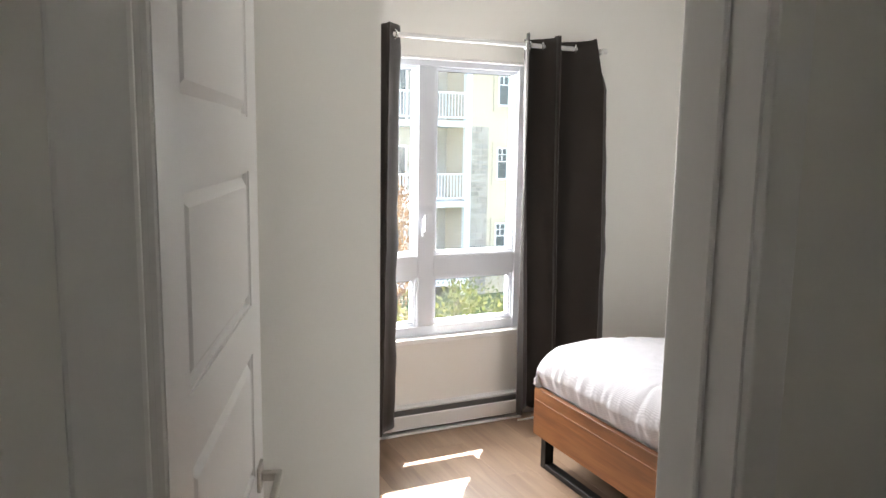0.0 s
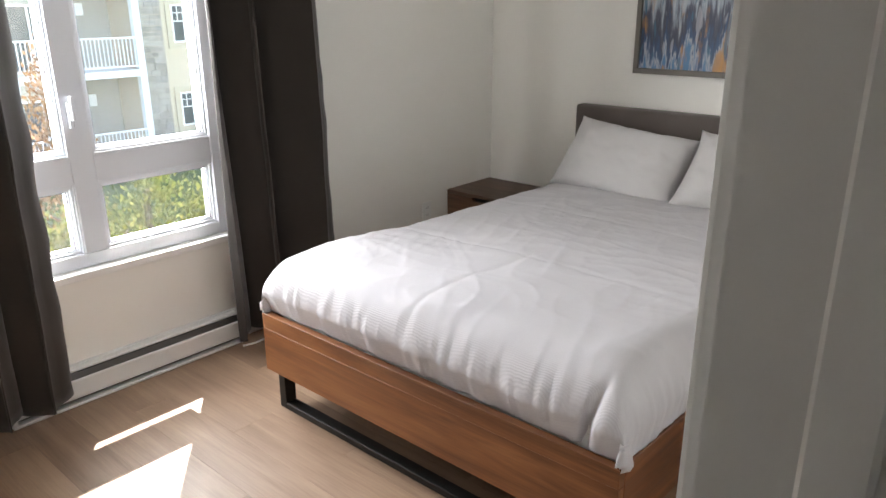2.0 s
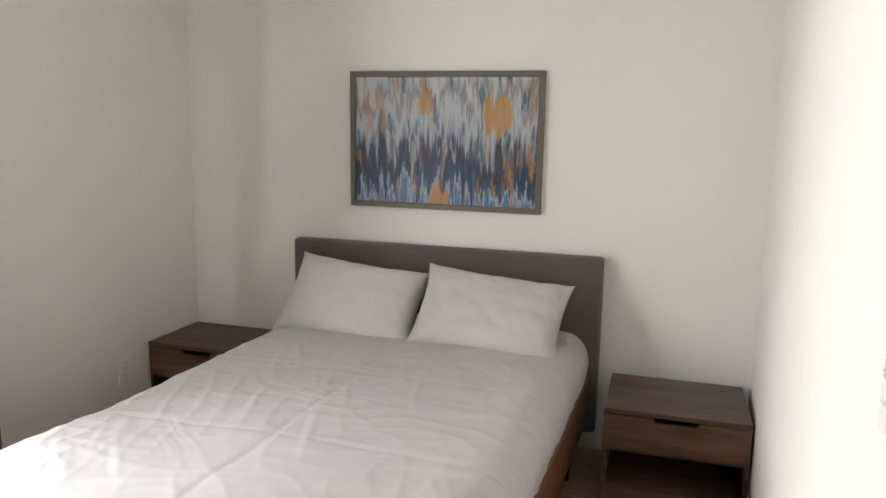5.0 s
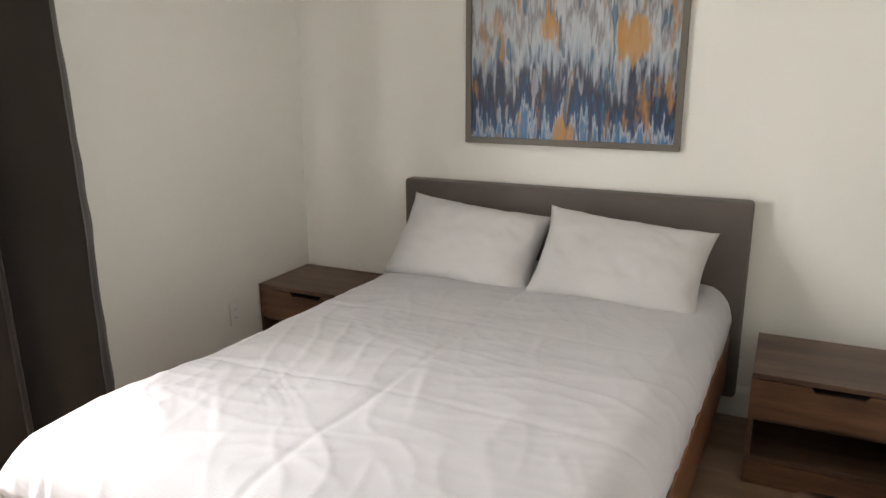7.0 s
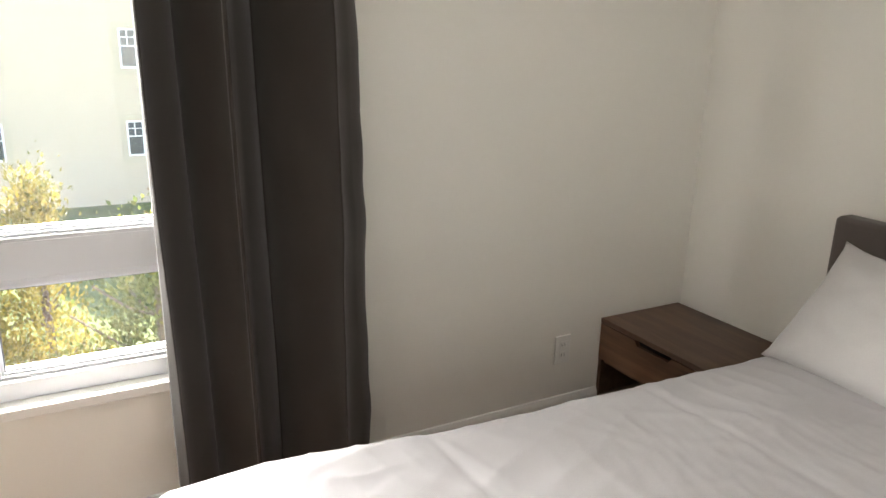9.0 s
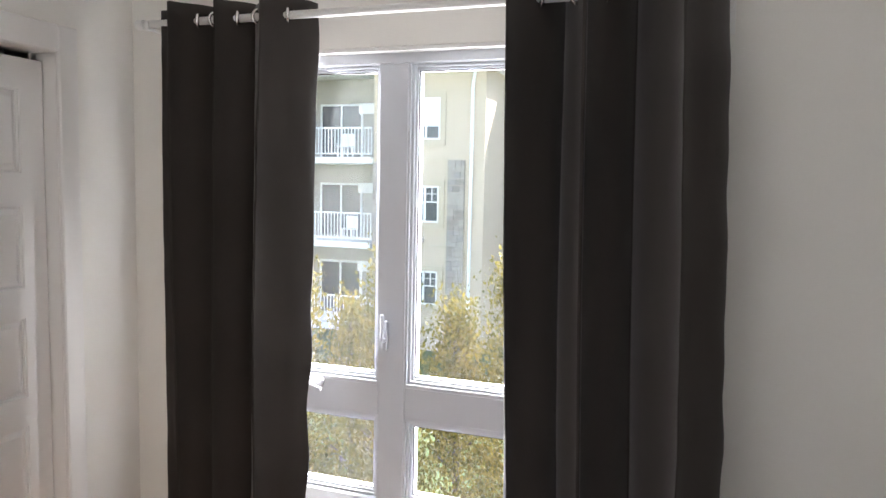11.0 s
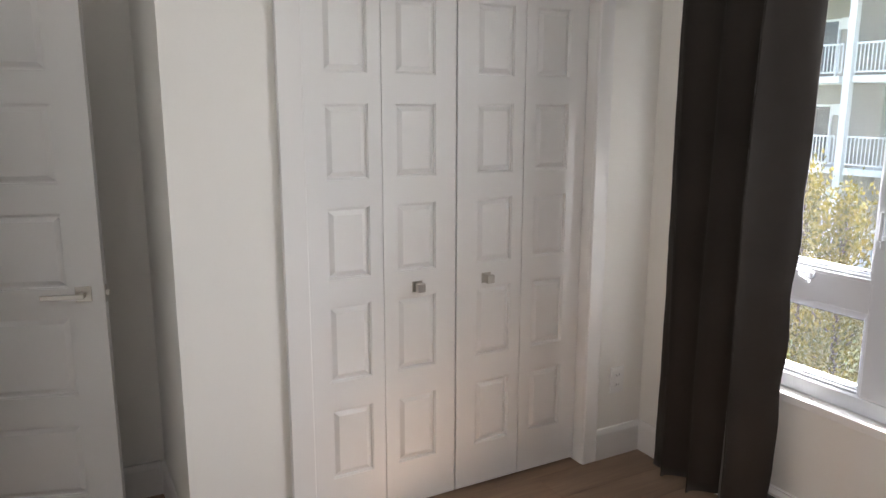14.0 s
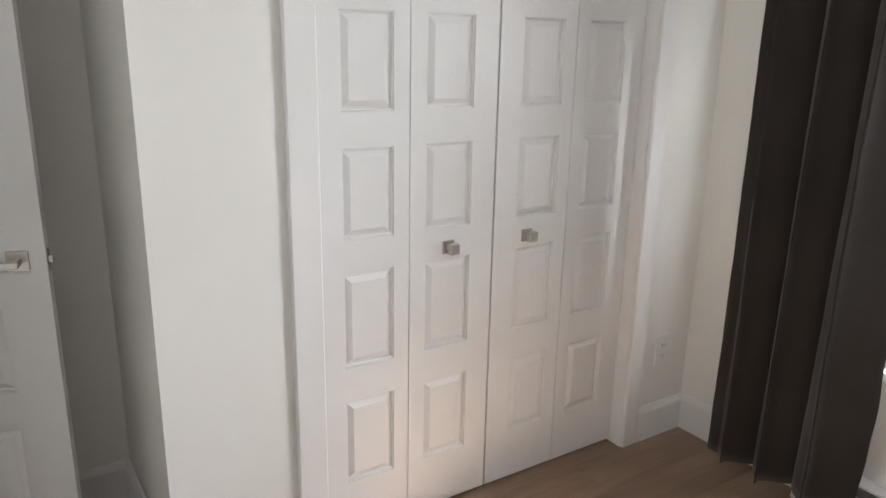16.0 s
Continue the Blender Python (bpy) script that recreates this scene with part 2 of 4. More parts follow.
def join(*bms):
    out = bmesh.new()
    for b in bms:
        me = bpy.data.meshes.new("tmp")
        b.to_mesh(me)
        b.free()
        out.from_mesh(me)
        bpy.data.meshes.remove(me)
    return out


def tube(pts, radius, sides=8, closed=False):
    bm = bmesh.new()
    rings = []
    n = len(pts)
    for i, p in enumerate(pts):
        a = Vector(pts[(i - 1) % n] if (i or closed) else pts[0])
        b = Vector(pts[(i + 1) % n] if (i < n - 1 or closed) else pts[-1])
        d = (b - a).normalized()
        u = d.orthogonal().normalized() if not rings else (rings[-1][1] - d * rings[-1][1].dot(d)).normalized()
        v = d.cross(u)
        rings.append(([bm.verts.new(Vector(p) + radius * (math.cos(k * math.tau / sides) * u + math.sin(k * math.tau / sides) * v)) for k in range(sides)], u))
    for i in range(n if closed else n - 1):
        r0, r1 = rings[i][0], rings[(i + 1) % n][0]
        for k in range(sides):
            bm.faces.new((r0[k], r0[(k + 1) % sides], r1[(k + 1) % sides], r1[k]))
    if not closed:
        bm.faces.new(list(reversed(rings[0][0])))
        bm.faces.new(rings[-1][0])
    return bm


def mesh_of(name, bm, material, smooth=False):
    bmesh.ops.recalc_face_normals(bm, faces=bm.faces)
    me = bpy.data.meshes.new(name)
    bm.to_mesh(me)
    bm.free()
    me.materials.append(material)
    if smooth:
        me.polygons.foreach_set("use_smooth", [True] * len(me.polygons))
    return me


def part(name, bm, material, parent, label="", smooth=False):
    ob = new(name, mesh_of(name, bm, material, smooth))
    ob.parent = parent
    return tagged(ob, label)


def shared(name, me, parent, loc=(0, 0, 0)):
    ob = new(name, me)
    ob.parent = parent
    ob.location = loc
    return ob


def thing(name, label, category, group="", at=(0, 0, 0), turn=0.0, kind=""):
    ob = new(name)
    ob.location, ob.rotation_euler = at, (0, 0, radians(turn))
    ob.empty_display_size = 0.1
    return tagged(ob, label, category, group, kind)


def structure(name, bm, material, label="", category=""):
    return tagged(new(name, mesh_of(name, bm, material)), label, category, kind="structure")


# ---- plan, in metres ----
EAST, NORTH, CEIL = 4.0, 3.22, 2.75
CLOSET_X = 0.39                      # face of the closet wall
CL_Y0, CL_Y1, DOOR_H = 1.675, 2.884, 2.04
JUT_Y, RECESS_X = 1.25, -0.235
WIN_X0, WIN_X1, WIN_Z0, WIN_Z1 = 0.745, 2.045, 0.53, 2.075
DOOR_X0, DOOR_X1 = -0.192, 0.568


def south(x):
    """Room face of the south wall, which runs a little askew."""
    return 0.417 - 0.065 * (x - 0.5)


# ---- shell ----
structure("wall_east", boxes((EAST, -0.2, 0, EAST + 0.15, NORTH + 0.3, CEIL)), M_WALL)
structure("wall_north", boxes(
    (-0.5, NORTH, 0, WIN_X0, NORTH + 0.2, CEIL), (WIN_X1, NORTH, 0, EAST, NORTH + 0.2, CEIL),
    (WIN_X0, NORTH, 0, WIN_X1, NORTH + 0.2, WIN_Z0 - 0.03), (WIN_X0, NORTH, WIN_Z1, WIN_X1, NORTH + 0.2, CEIL)), M_WALL)
T = 0.14
structure("wall_south", join(
    prism([(DOOR_X1 + 0.02, south(DOOR_X1) - T), (EAST, south(EAST) - T), (EAST, south(EAST)), (DOOR_X1 + 0.02, south(DOOR_X1))], 0, CEIL),
    prism([(DOOR_X0 - 0.02, south(0.5) - T), (DOOR_X1 + 0.02, south(0.5) - T), (DOOR_X1 + 0.02, south(0.5)), (DOOR_X0 - 0.02, south(0.5))], DOOR_H + 0.02, CEIL),
    prism([(-1.4, south(0.5) - T), (DOOR_X0 - 0.02, south(0.5) - T), (DOOR_X0 - 0.02, south(0.5)), (-1.4, south(0.5))], 0, CEIL)), M_WALL)
structure("wall_west", boxes((-0.36, 0.417, 0, RECESS_X, NORTH, CEIL)), M_WALL)
structure("wall_closet", boxes(
    (RECESS_X, JUT_Y, 0, CLOSET_X - 0.12, JUT_Y + 0.11, CEIL),
    (CLOSET_X - 0.12, JUT_Y, 0, CLOSET_X, CL_Y0 - 0.02, CEIL), (CLOSET_X - 0.12, CL_Y1 + 0.02, 0, CLOSET_X, NORTH, CEIL),
    (CLOSET_X - 0.12, CL_Y0 - 0.02, DOOR_H + 0.02, CLOSET_X, CL_Y1 + 0.02, CEIL)), M_WALL)
# hall shell; the unseen slot in its end wall is added to brighten the hall
structure("wall_hall", boxes((-1.5, -1.7, 0, -1.4, 0.357, CEIL), (-1.4, -1.7, 0, -0.5, -1.6, CEIL), (0.2, -1.7, 0, 1.7, -1.6, CEIL), (-0.5, -1.7, 0, 0.2, -1.6, 1.88), (-0.5, -1.7, 2.0, 0.2, -1.6, CEIL), (1.7, -1.7, 0, 1.8, 0.1, CEIL)), M_WALL)
# unseen outdoor wall, added to bounce warm sunlight into the hall's slot
structure("wall_unseen_bounce", boxes((-14, -6.4, -4.3, 14, -6, 7)), M_WALL)
structure("ceiling", boxes((-1.5, -1.7, CEIL, EAST + 0.15, NORTH + 0.2, CEIL + 0.15)), M_CEIL)
floor = structure("floor", boxes((-1.5, -1.7, -0.2, EAST, NORTH, -0.012)), M_DARK, "warm greige oak-look plank floor", "floor")


def baseboard_run(ax, ay, bx, by):
    """Skirting on the left of the line from a to b."""
    d = Vector((bx - ax, by - ay, 0))
    n = Vector((-d.y, d.x, 0)).normalized()
    prof = ((0, 0), (0.016, 0), (0.016, 0.118), (0.013, 0.128), (0.007, 0.14), (0, 0.142))
    bm = bmesh.new()
    ends = []
    for p in (Vector((ax, ay, 0)), Vector((bx, by, 0))):
        ends.append([bm.verts.new(p + n * o + Vector((0, 0, z))) for o, z in prof])
    for k in range(len(prof)):
        j = (k + 1) % len(prof)
        bm.faces.new((ends[0][k], ends[0][j], ends[1][j], ends[1][k]))
    bm.faces.new(ends[0])
    bm.faces.new(list(reversed(ends[1])))
    return bm


CAS = 0.085
structure("baseboard", join(
    baseboard_run(DOOR_X1 + CAS, south(DOOR_X1 + CAS), EAST, south(EAST)),
    baseboard_run(EAST, south(EAST) + 0.016, EAST, NORTH),
    baseboard_run(EAST - 0.016, NORTH, 2.0, NORTH), baseboard_run(0.9, NORTH, CLOSET_X + 0.016, NORTH),
    baseboard_run(CLOSET_X, NORTH, CLOSET_X, CL_Y1 + CAS - 0.008),
    baseboard_run(CLOSET_X, CL_Y0 - CAS + 0.008, CLOSET_X, JUT_Y - 0.016),
    baseboard_run(CLOSET_X, JUT_Y, RECESS_X, JUT_Y), baseboard_run(RECESS_X, JUT_Y - 0.016, RECESS_X, 0.43)), M_TRIM, "white painted wooden baseboard", "baseboard")


# closet casing and jamb
structure("trim_closet", join(
    boxes((CLOSET_X, CL_Y0 - CAS, 0, CLOSET_X + 0.018, CL_Y0, DOOR_H + CAS), (CLOSET_X, CL_Y1, 0, CLOSET_X + 0.018, CL_Y1 + CAS - 0.01, DOOR_H + CAS),
          (CLOSET_X, CL_Y0, DOOR_H, CLOSET_X + 0.018, CL_Y1, DOOR_H + CAS), bevel=0.004),
    boxes((CLOSET_X - 0.12, CL_Y0 - 0.02, 0, CLOSET_X + 0.002, CL_Y0, DOOR_H), (CLOSET_X - 0.12, CL_Y1, 0, CLOSET_X + 0.002, CL_Y1 + 0.02, DOOR_H),
          (CLOSET_X - 0.12, CL_Y0 - 0.02, DOOR_H, CLOSET_X + 0.002, CL_Y1 + 0.02, DOOR_H + 0.02))), M_TRIM, "white painted closet casing", "trim")

# bedroom door casing and jamb with its stop
SY = south(0.5)
structure("trim_door", join(
    boxes((DOOR_X0 - 0.02, SY - T - 0.004, 0, DOOR_X0, SY + 0.004, DOOR_H), (DOOR_X1, SY - T - 0.004, 0, DOOR_X1 + 0.02, SY + 0.004, DOOR_H),
          (DOOR_X0 - 0.02, SY - T - 0.004, DOOR_H, DOOR_X1 + 0.02, SY + 0.004, DOOR_H + 0.02)),
    boxes((DOOR_X0, SY - 0.085, 0, DOOR_X0 + 0.012, SY - 0.05, DOOR_H), (DOOR_X1 - 0.012, SY - 0.085, 0, DOOR_X1, SY - 0.05, DOOR_H), (DOOR_X0, SY - 0.085, DOOR_H - 0.012, DOOR_X1, SY - 0.05, DOOR_H), bevel=0.003),
    boxes((DOOR_X1 + 0.006, SY, 0, DOOR_X1 + 0.076, SY + 0.018, DOOR_H + 0.076), (DOOR_X0 - 0.02, SY, DOOR_H + 0.006, DOOR_X1 + 0.006, SY + 0.018, DOOR_H + 0.076),
          (DOOR_X1 + 0.006, SY - T - 0.018, 0, DOOR_X1 + 0.076, SY - T, DOOR_H + 0.076), (DOOR_X0 - 0.076, SY - T - 0.018, 0, DOOR_X0 - 0.006, SY - T, DOOR_H + 0.076),
          (DOOR_X0 - 0.006, SY - T - 0.018, DOOR_H + 0.006, DOOR_X1 + 0.006, SY - T, DOOR_H + 0.076), bevel=0.005, segments=2)), M_TRIM, "white painted door casing", "trim")

# ---- doors ----
PANEL_Z = ((0.18, 0.45), (0.555, 0.84), (0.935, 1.19), (1.285, 1.545), (1.645, 1.905))


def door_leaf_mesh(width, height, left, right, thick):
    """Stiles and rails round five sunk fields. Hinge edge at 0, width along +y, front face at +x."""
    bm = boxes((-thick + 0.012, 0, 0, -0.012, width, height))
    for s in (0, 1):
        x0, x1 = (-0.0125, 0.0) if s == 0 else (-thick, -thick + 0.0125)
        add_box(bm, x0, 0, 0, x1, left, height)
        add_box(bm, x0, width - right, 0, x1, width, height)
        z = 0
        for a, b in (*PANEL_Z, (height, height)):
            add_box(bm, x0, left, z, x1, width - right, a)
            z = b
    return bm


def field_mesh(w, h):
    """Raised centre of a door panel with sloping margins."""
    bm = bmesh.new()
    g, s, d = 0.012, 0.016, 0.0105
    rings = []
    for inset, x in ((0.0005, -0.0035), (0.004, -0.0035), (0.006, -0.0115), (g, -0.0115), (g + s, -0.0115 + d), (g + s + 0.002, -0.0115 + d)):
        rings.append([bm.verts.new((x, y, z)) for y, z in ((inset, inset), (w - inset, inset), (w - inset, h - inset), (inset, h - inset))])
    for a, b in zip(rings, rings[1:]):
        for k in range(4):
            bm.faces.new((a[k], a[(k + 1) % 4], b[(k + 1) % 4], b[k]))
    bm.faces.new(rings[-1])
    return bm


def leaf(parent, name, width, height, left, right, thick, at, turn=0.0):
    ob = part(name, door_leaf_mesh(width, height, left, right, thick), M_DOOR, parent)
    ob.location, ob.rotation_euler = at, (0, 0, radians(turn))
    for a, b in PANEL_Z:
        me = mesh_of("panel", field_mesh(width - left - right, b - a), M_DOOR)
        shared("panel", me, ob, (0, left, a))
    return ob


def square_knob(parent, at):
    bm = boxes((0, -0.02, -0.02, 0.005, 0.02, 0.02), bevel=0.001)
    add_box(bm, 0.005, -0.008, -0.008, 0.022, 0.008, 0.008)
    add_box(bm, 0.022, -0.016, -0.016, 0.042, 0.016, 0.016, 0.002)
    k = part("knob", bm, M_NICKEL, parent, "square brushed nickel knob")
    k.location = at


QUARTER = (CL_Y1 - CL_Y0) / 4
DX = CLOSET_X - 0.052
for k in range(2):
    y0 = CL_Y0 + 0.003 + 2 * k * QUARTER
    bif = thing("bifold_door", "closed white painted bifold closet door with square nickel knob", "closet door", "closet doors", (DX, y0, 0.012))
    leaf(bif, "door_leaf", QUARTER - 0.005, 2.0, 0.085, 0.05, 0.035, (0, 0, 0))
    leaf(bif, "door_leaf", QUARTER - 0.005, 2.0, 0.05, 0.085, 0.035, (0, QUARTER - 0.002, 0))
    square_knob(bif, (0, QUARTER * 1.5 - 0.02 if k == 0 else QUARTER * 0.5 - 0.02, 0.875))
    for yy in (0.02, 2 * QUARTER - 0.04):
        part("pivot_pin", boxes((-0.022, yy, 2.0, -0.014, yy + 0.008, 2.03)), M_CHROME, bif)

# bedroom door, standing open
LEAF_W = 0.735
door = thing("door_1", "open white painted five-panel bedroom door", "door", "", (DOOR_X0 + 0.016, SY - 0.045, 0.01), -18.5, "structure")
dl = leaf(door, "door_leaf", LEAF_W, 2.01, 0.11, 0.11, 0.035, (0.0, 0, 0))
lv = boxes((0, -0.026, -0.026, 0.007, 0.026, 0.026), bevel=0.0015)
add_box(lv, 0.007, -0.009, -0.009, 0.045, 0.009, 0.009, 0.002)
add_box(lv, 0.035, -0.125, -0.008, 0.047, 0.012, 0.008, 0.002)
lever = part("lever_handle", lv, M_NICKEL, door, "brushed nickel lever on a square rose")
lever.location = (0.0, LEAF_W - 0.065, 0.915)
lb = boxes((-0.042, -0.026, -0.026, -0.035, 0.026, 0.026), bevel=0.0015)
add_box(lb, -0.08, -0.009, -0.009, -0.042, 0.009, 0.009, 0.002)
add_box(lb, -0.082, -0.125, -0.008, -0.07, 0.012, 0.008, 0.002)
lever2 = part("lever_handle", lb, M_NICKEL, door, "brushed nickel lever on a square rose")
lever2.location = (0.0, LEAF_W - 0.065, 0.915)
part("latch", boxes((-0.029, LEAF_W, 0.88, -0.006, LEAF_W + 0.002, 0.94), (-0.023, LEAF_W, 0.905, -0.012, LEAF_W + 0.012, 0.922)), M_NICKEL, door)
for z in (0.2, 1.0, 1.78):
    part("hinge", join(tube([(-0.004, -0.004, z), (-0.004, -0.004, z + 0.09)], 0.007, 10), boxes((-0.03, -0.003, z, -0.004, -0.001, z + 0.09))), M_NICKEL, door)

# ---- window ----
win = thing("window_1", "white vinyl window of two upper and two lower panes", "window", kind="structure")
IY, GY = 3.262, 3.30                  # inner face of the frame, glass
ML, MR = 1.325, 1.468                 # glass edges at the mullion
TZ0, TZ1 = 0.847, 1.01                # glass edges at the transom
GL, GR, GB, GT = 0.845, 1.948, 0.607, 2.01
part("window_frame", boxes(
    (WIN_X0, IY, WIN_Z0, GL - 0.02, 3.36, WIN_Z1), (GR + 0.02, IY, WIN_Z0, WIN_X1, 3.36, WIN_Z1),
    (GL - 0.02, IY, WIN_Z0, GR + 0.02, 3.36, GB - 0.02), (GL - 0.02, IY, GT + 0.02, GR + 0.02, 3.36, WIN_Z1), bevel=0.003), M_PVC, win)
part("mullion", boxes((ML + 0.025, IY + 0.002, GB - 0.02, MR - 0.025, 3.355, GT + 0.02), bevel=0.003), M_PVC, win)
part("transom", boxes((GL - 0.02, IY + 0.004, TZ0 + 0.028, ML + 0.025, 3.42, TZ1 - 0.028), (MR - 0.025, IY + 0.004, TZ0 + 0.028, GR + 0.02, 3.42, TZ1 - 0.028), bevel=0.003), M_PVC, win)


def sash(x0, x1, z0, z1, proud, glass):
    """Stepped glazing bead round one pane, and the pane."""
    bm = bmesh.new()
    for k, (o, y0) in enumerate(((0.03, IY + 0.006 - proud), (0.018, IY + 0.014), (0.008, IY + 0.024))):
        i = (0.018, 0.008, 0.0)[k]
        for b in ((x0 - o, z0 - o, x0 - i, z1 + o), (x1 + i, z0 - o, x1 + o, z1 + o), (x0 - i, z0 - o, x1 + i, z0 - i), (x0 - i, z1 + i, x1 + i, z1 + o)):
            add_box(bm, b[0], y0, b[1], b[2], 3.335 - 0.001 * k, b[3], 0.0015)
    part("sash", bm, M_PVC, win)
    part("gasket", boxes((x0 - 0.002, GY - 0.006, z0 - 0.002, x0 + 0.004, GY - 0.003, z1), (x1 - 0.004, GY - 0.006, z0, x1 + 0.002, GY - 0.003, z1),
                         (x0, GY - 0.006, z0 - 0.002, x1, GY - 0.003, z0 + 0.004), (x0, GY - 0.006, z1 - 0.004, x1, GY - 0.003, z1 + 0.002)), M_GRILL, win)
    g = part("pane", boxes((x0 - 0.006, GY, z0 - 0.006, x1 + 0.006, GY + 0.004, z1 + 0.006)), glass, win)
    g.visible_shadow = False


sash(GL, ML, TZ1, GT, 0.004, M_HAZY)
sash(MR, GR, TZ1, GT, 0.001, M_GLASS)
sash(GL, ML, GB, TZ0, 0.001, M_HAZY)
sash(MR, GR, GB, TZ0, 0.001, M_GLASS)
hb = boxes((ML + 0.042, IY - 0.012, 1.1, ML + 0.06, IY + 0.002, 1.2), bevel=0.003)
add_box(hb, ML + 0.045, IY - 0.03, 1.13, ML + 0.057, IY - 0.012, 1.145, 0.002)
add_box(hb, ML + 0.044, IY - 0.036, 1.13, ML + 0.058, IY - 0.026, 1.225, 0.004)
part("lock_lever", hb, M_PVC, win, "white window lock lever")
part("crank_handle", join(boxes((1.08, IY - 0.02, 0.955, 1.15, IY + 0.004, 0.985), bevel=0.006), tube([(1.1, IY - 0.015, 0.97), (1.12, IY - 0.04, 0.965), (1.16, IY - 0.045, 0.955)], 0.006)), M_PVC, win)
part("window_sill", boxes((WIN_X0 - 0.012, NORTH - 0.018, WIN_Z0 - 0.03, WIN_X1 + 0.012, NORTH, WIN_Z0), (WIN_X0, NORTH, WIN_Z0 - 0.03, WIN_X1, 3.36, WIN_Z0), bevel=0.002), M_TRIM, win)
part("reveal", boxes((WIN_X0, NORTH + 0.002, WIN_Z1 - 0.012, WIN_X1, IY, WIN_Z1 - 0.001), (WIN_X0, NORTH + 0.002, WIN_Z0, WIN_X0 + 0.01, IY, WIN_Z1 - 0.012), (WIN_X1 - 0.01, NORTH + 0.002, WIN_Z0, WIN_X1, IY, WIN_Z1 - 0.012)), M_TRIM, win)

# ---- curtain rod and curtains ----
ROD_Y, ROD_Z = 3.07, 2.153
rod = thing("curtain_rod", "slim white metal curtain rod on wall brackets", "curtain rod")
part("rod", tube([(0.575, ROD_Y, ROD_Z), (2.4, ROD_Y, ROD_Z)], 0.0125, 12), M_PLASTIC, rod, smooth=True)
for x, s in ((0.575, -1), (2.4, 1)):
    part("end_cap", tube([(x, ROD_Y, ROD_Z), (x + s * 0.025, ROD_Y, ROD_Z)], 0.016, 12), M_PLASTIC, rod)
for x in (0.6, 2.385):
    part("bracket", boxes((x - 0.012, NORTH - 0.004, ROD_Z - 0.09, x + 0.012, NORTH, ROD_Z + 0.03), (x - 0.006, ROD_Y - 0.014, ROD_Z - 0.022, x + 0.006, NORTH - 0.004, ROD_Z - 0.012),
                          (x - 0.008, ROD_Y - 0.018, ROD_Z - 0.02, x + 0.008, ROD_Y - 0.0135, ROD_Z + 0.006), bevel=0.001), M_PLASTIC, rod)


def curtain(name, x0, x1, b0, b1, crossings, seed, deep, flare):
    """Grommet curtain: x0..x1 at the rod, b0..b1 at the hem; crossings: where the cloth passes the rod, first going back."""
    t = thing(name, "dark taupe-grey blackout curtain hanging from grommets", "curtain", "curtains", (0, 0, 0))
    top, bottom = ROD_Z + 0.046, 0.08
    knots = [2 * crossings[0] - crossings[1] - 0.02, *crossings, x1 + 0.06]
    bm = bmesh.new()
    nu, nv = 190, 46
    rows = []
    for j in range(nv + 1):
        v = j / nv
        z = top + (bottom - top) * v
        row = []
        for i in range(nu + 1):
            u = i / nu
            s = x0 + (x1 - x0) * u
            ph = float(np.interp(s, knots, [(k - 1) * math.pi for k in range(len(knots))]))
            drift = noise.noise((u * 2.2 + seed, v * 1.2, seed * 3.1)) * 0.8 * min(1, v * 1.5)
            amp = deep * (1 - 0.2 * v) * (1 + 0.3 * noise.noise((u * 2.5, seed, v * 1.3)))
            wave = math.sin(ph + drift)
            wave *= 1.0 - 0.12 * math.cos(2 * (ph + drift))
            y = ROD_Y + amp * wave - 0.012 * v
            x = s + 0.016 * math.sin(2 * (ph + drift))
            x += (b0 - x0) * (1 - u) * v + (b1 - x1) * u * v
            y += 0.008 * noise.noise((s * 14, z * 4, seed)) * v + 0.003 * noise.noise((s * 40, z * 14, seed))
            y -= flare * u ** 4 * min(1, v * 8)
            x += 0.012 * u ** 6 * noise.noise((z * 6, seed, 2.0))
            row.append(bm.verts.new((x, min(y, NORTH - 0.02), z + 0.006 * math.cos(ph))))
        rows.append(row)
    for a, b in zip(rows, rows[1:]):
        for i in range(nu):
            bm.faces.new((a[i], a[i + 1], b[i + 1], b[i]))
    c = part("cloth", bm, M_CURTAIN, t, smooth=True)
    sm = c.modifiers.new("thick", "SOLIDIFY")
    sm.thickness = 0.004
    for k, x in enumerate(crossings):
        rot = Matrix.Rotation(0.6 if k % 2 == 0 else -0.6, 3, "Z")
        pts = [tuple(rot @ Vector((0.0, 0.021 * math.cos(q * math.tau / 20), 0.021 * math.sin(q * math.tau / 20)))) for q in range(20)]
        g = part("grommet", tube(pts, 0.006, 6, True), M_CHROME, t, "chrome grommet ring", True)
        g.location = (x, ROD_Y, ROD_Z)
    return t


curtain("curtain", 0.65, 1.185, 0.655, 1.15, (0.79, 0.86, 0.94, 1.02, 1.12), 1.3, 0.065, 0.0)
curtain("curtain", 1.82, 2.365, 1.85, 2.43, (1.9, 2.0, 2.075, 2.215, 2.335), 5.7, 0.095, 0.15)

# ---- baseboard heater ----
H0, H1 = 0.93, 1.98
heat = thing("baseboard_heater", "white enamel electric baseboard heater under the window", "heater")
part("back_plate", boxes((H0, NORTH - 0.012, 0.006, H1, NORTH, 0.155)), M_HEATER, heat)
part("front_panel", boxes((H0, NORTH - 0.068, 0.03, H1, NORTH - 0.056, 0.112), bevel=0.004), M_HEATER, heat)
part("top_cap", boxes((H0, NORTH - 0.05, 0.14, H1, NORTH - 0.012, 0.152), bevel=0.003), M_HEATER, heat)
part("element", boxes((H0 + 0.02, NORTH - 0.055, 0.02, H1 - 0.02, NORTH - 0.013, 0.138)), M_GRILL, heat)
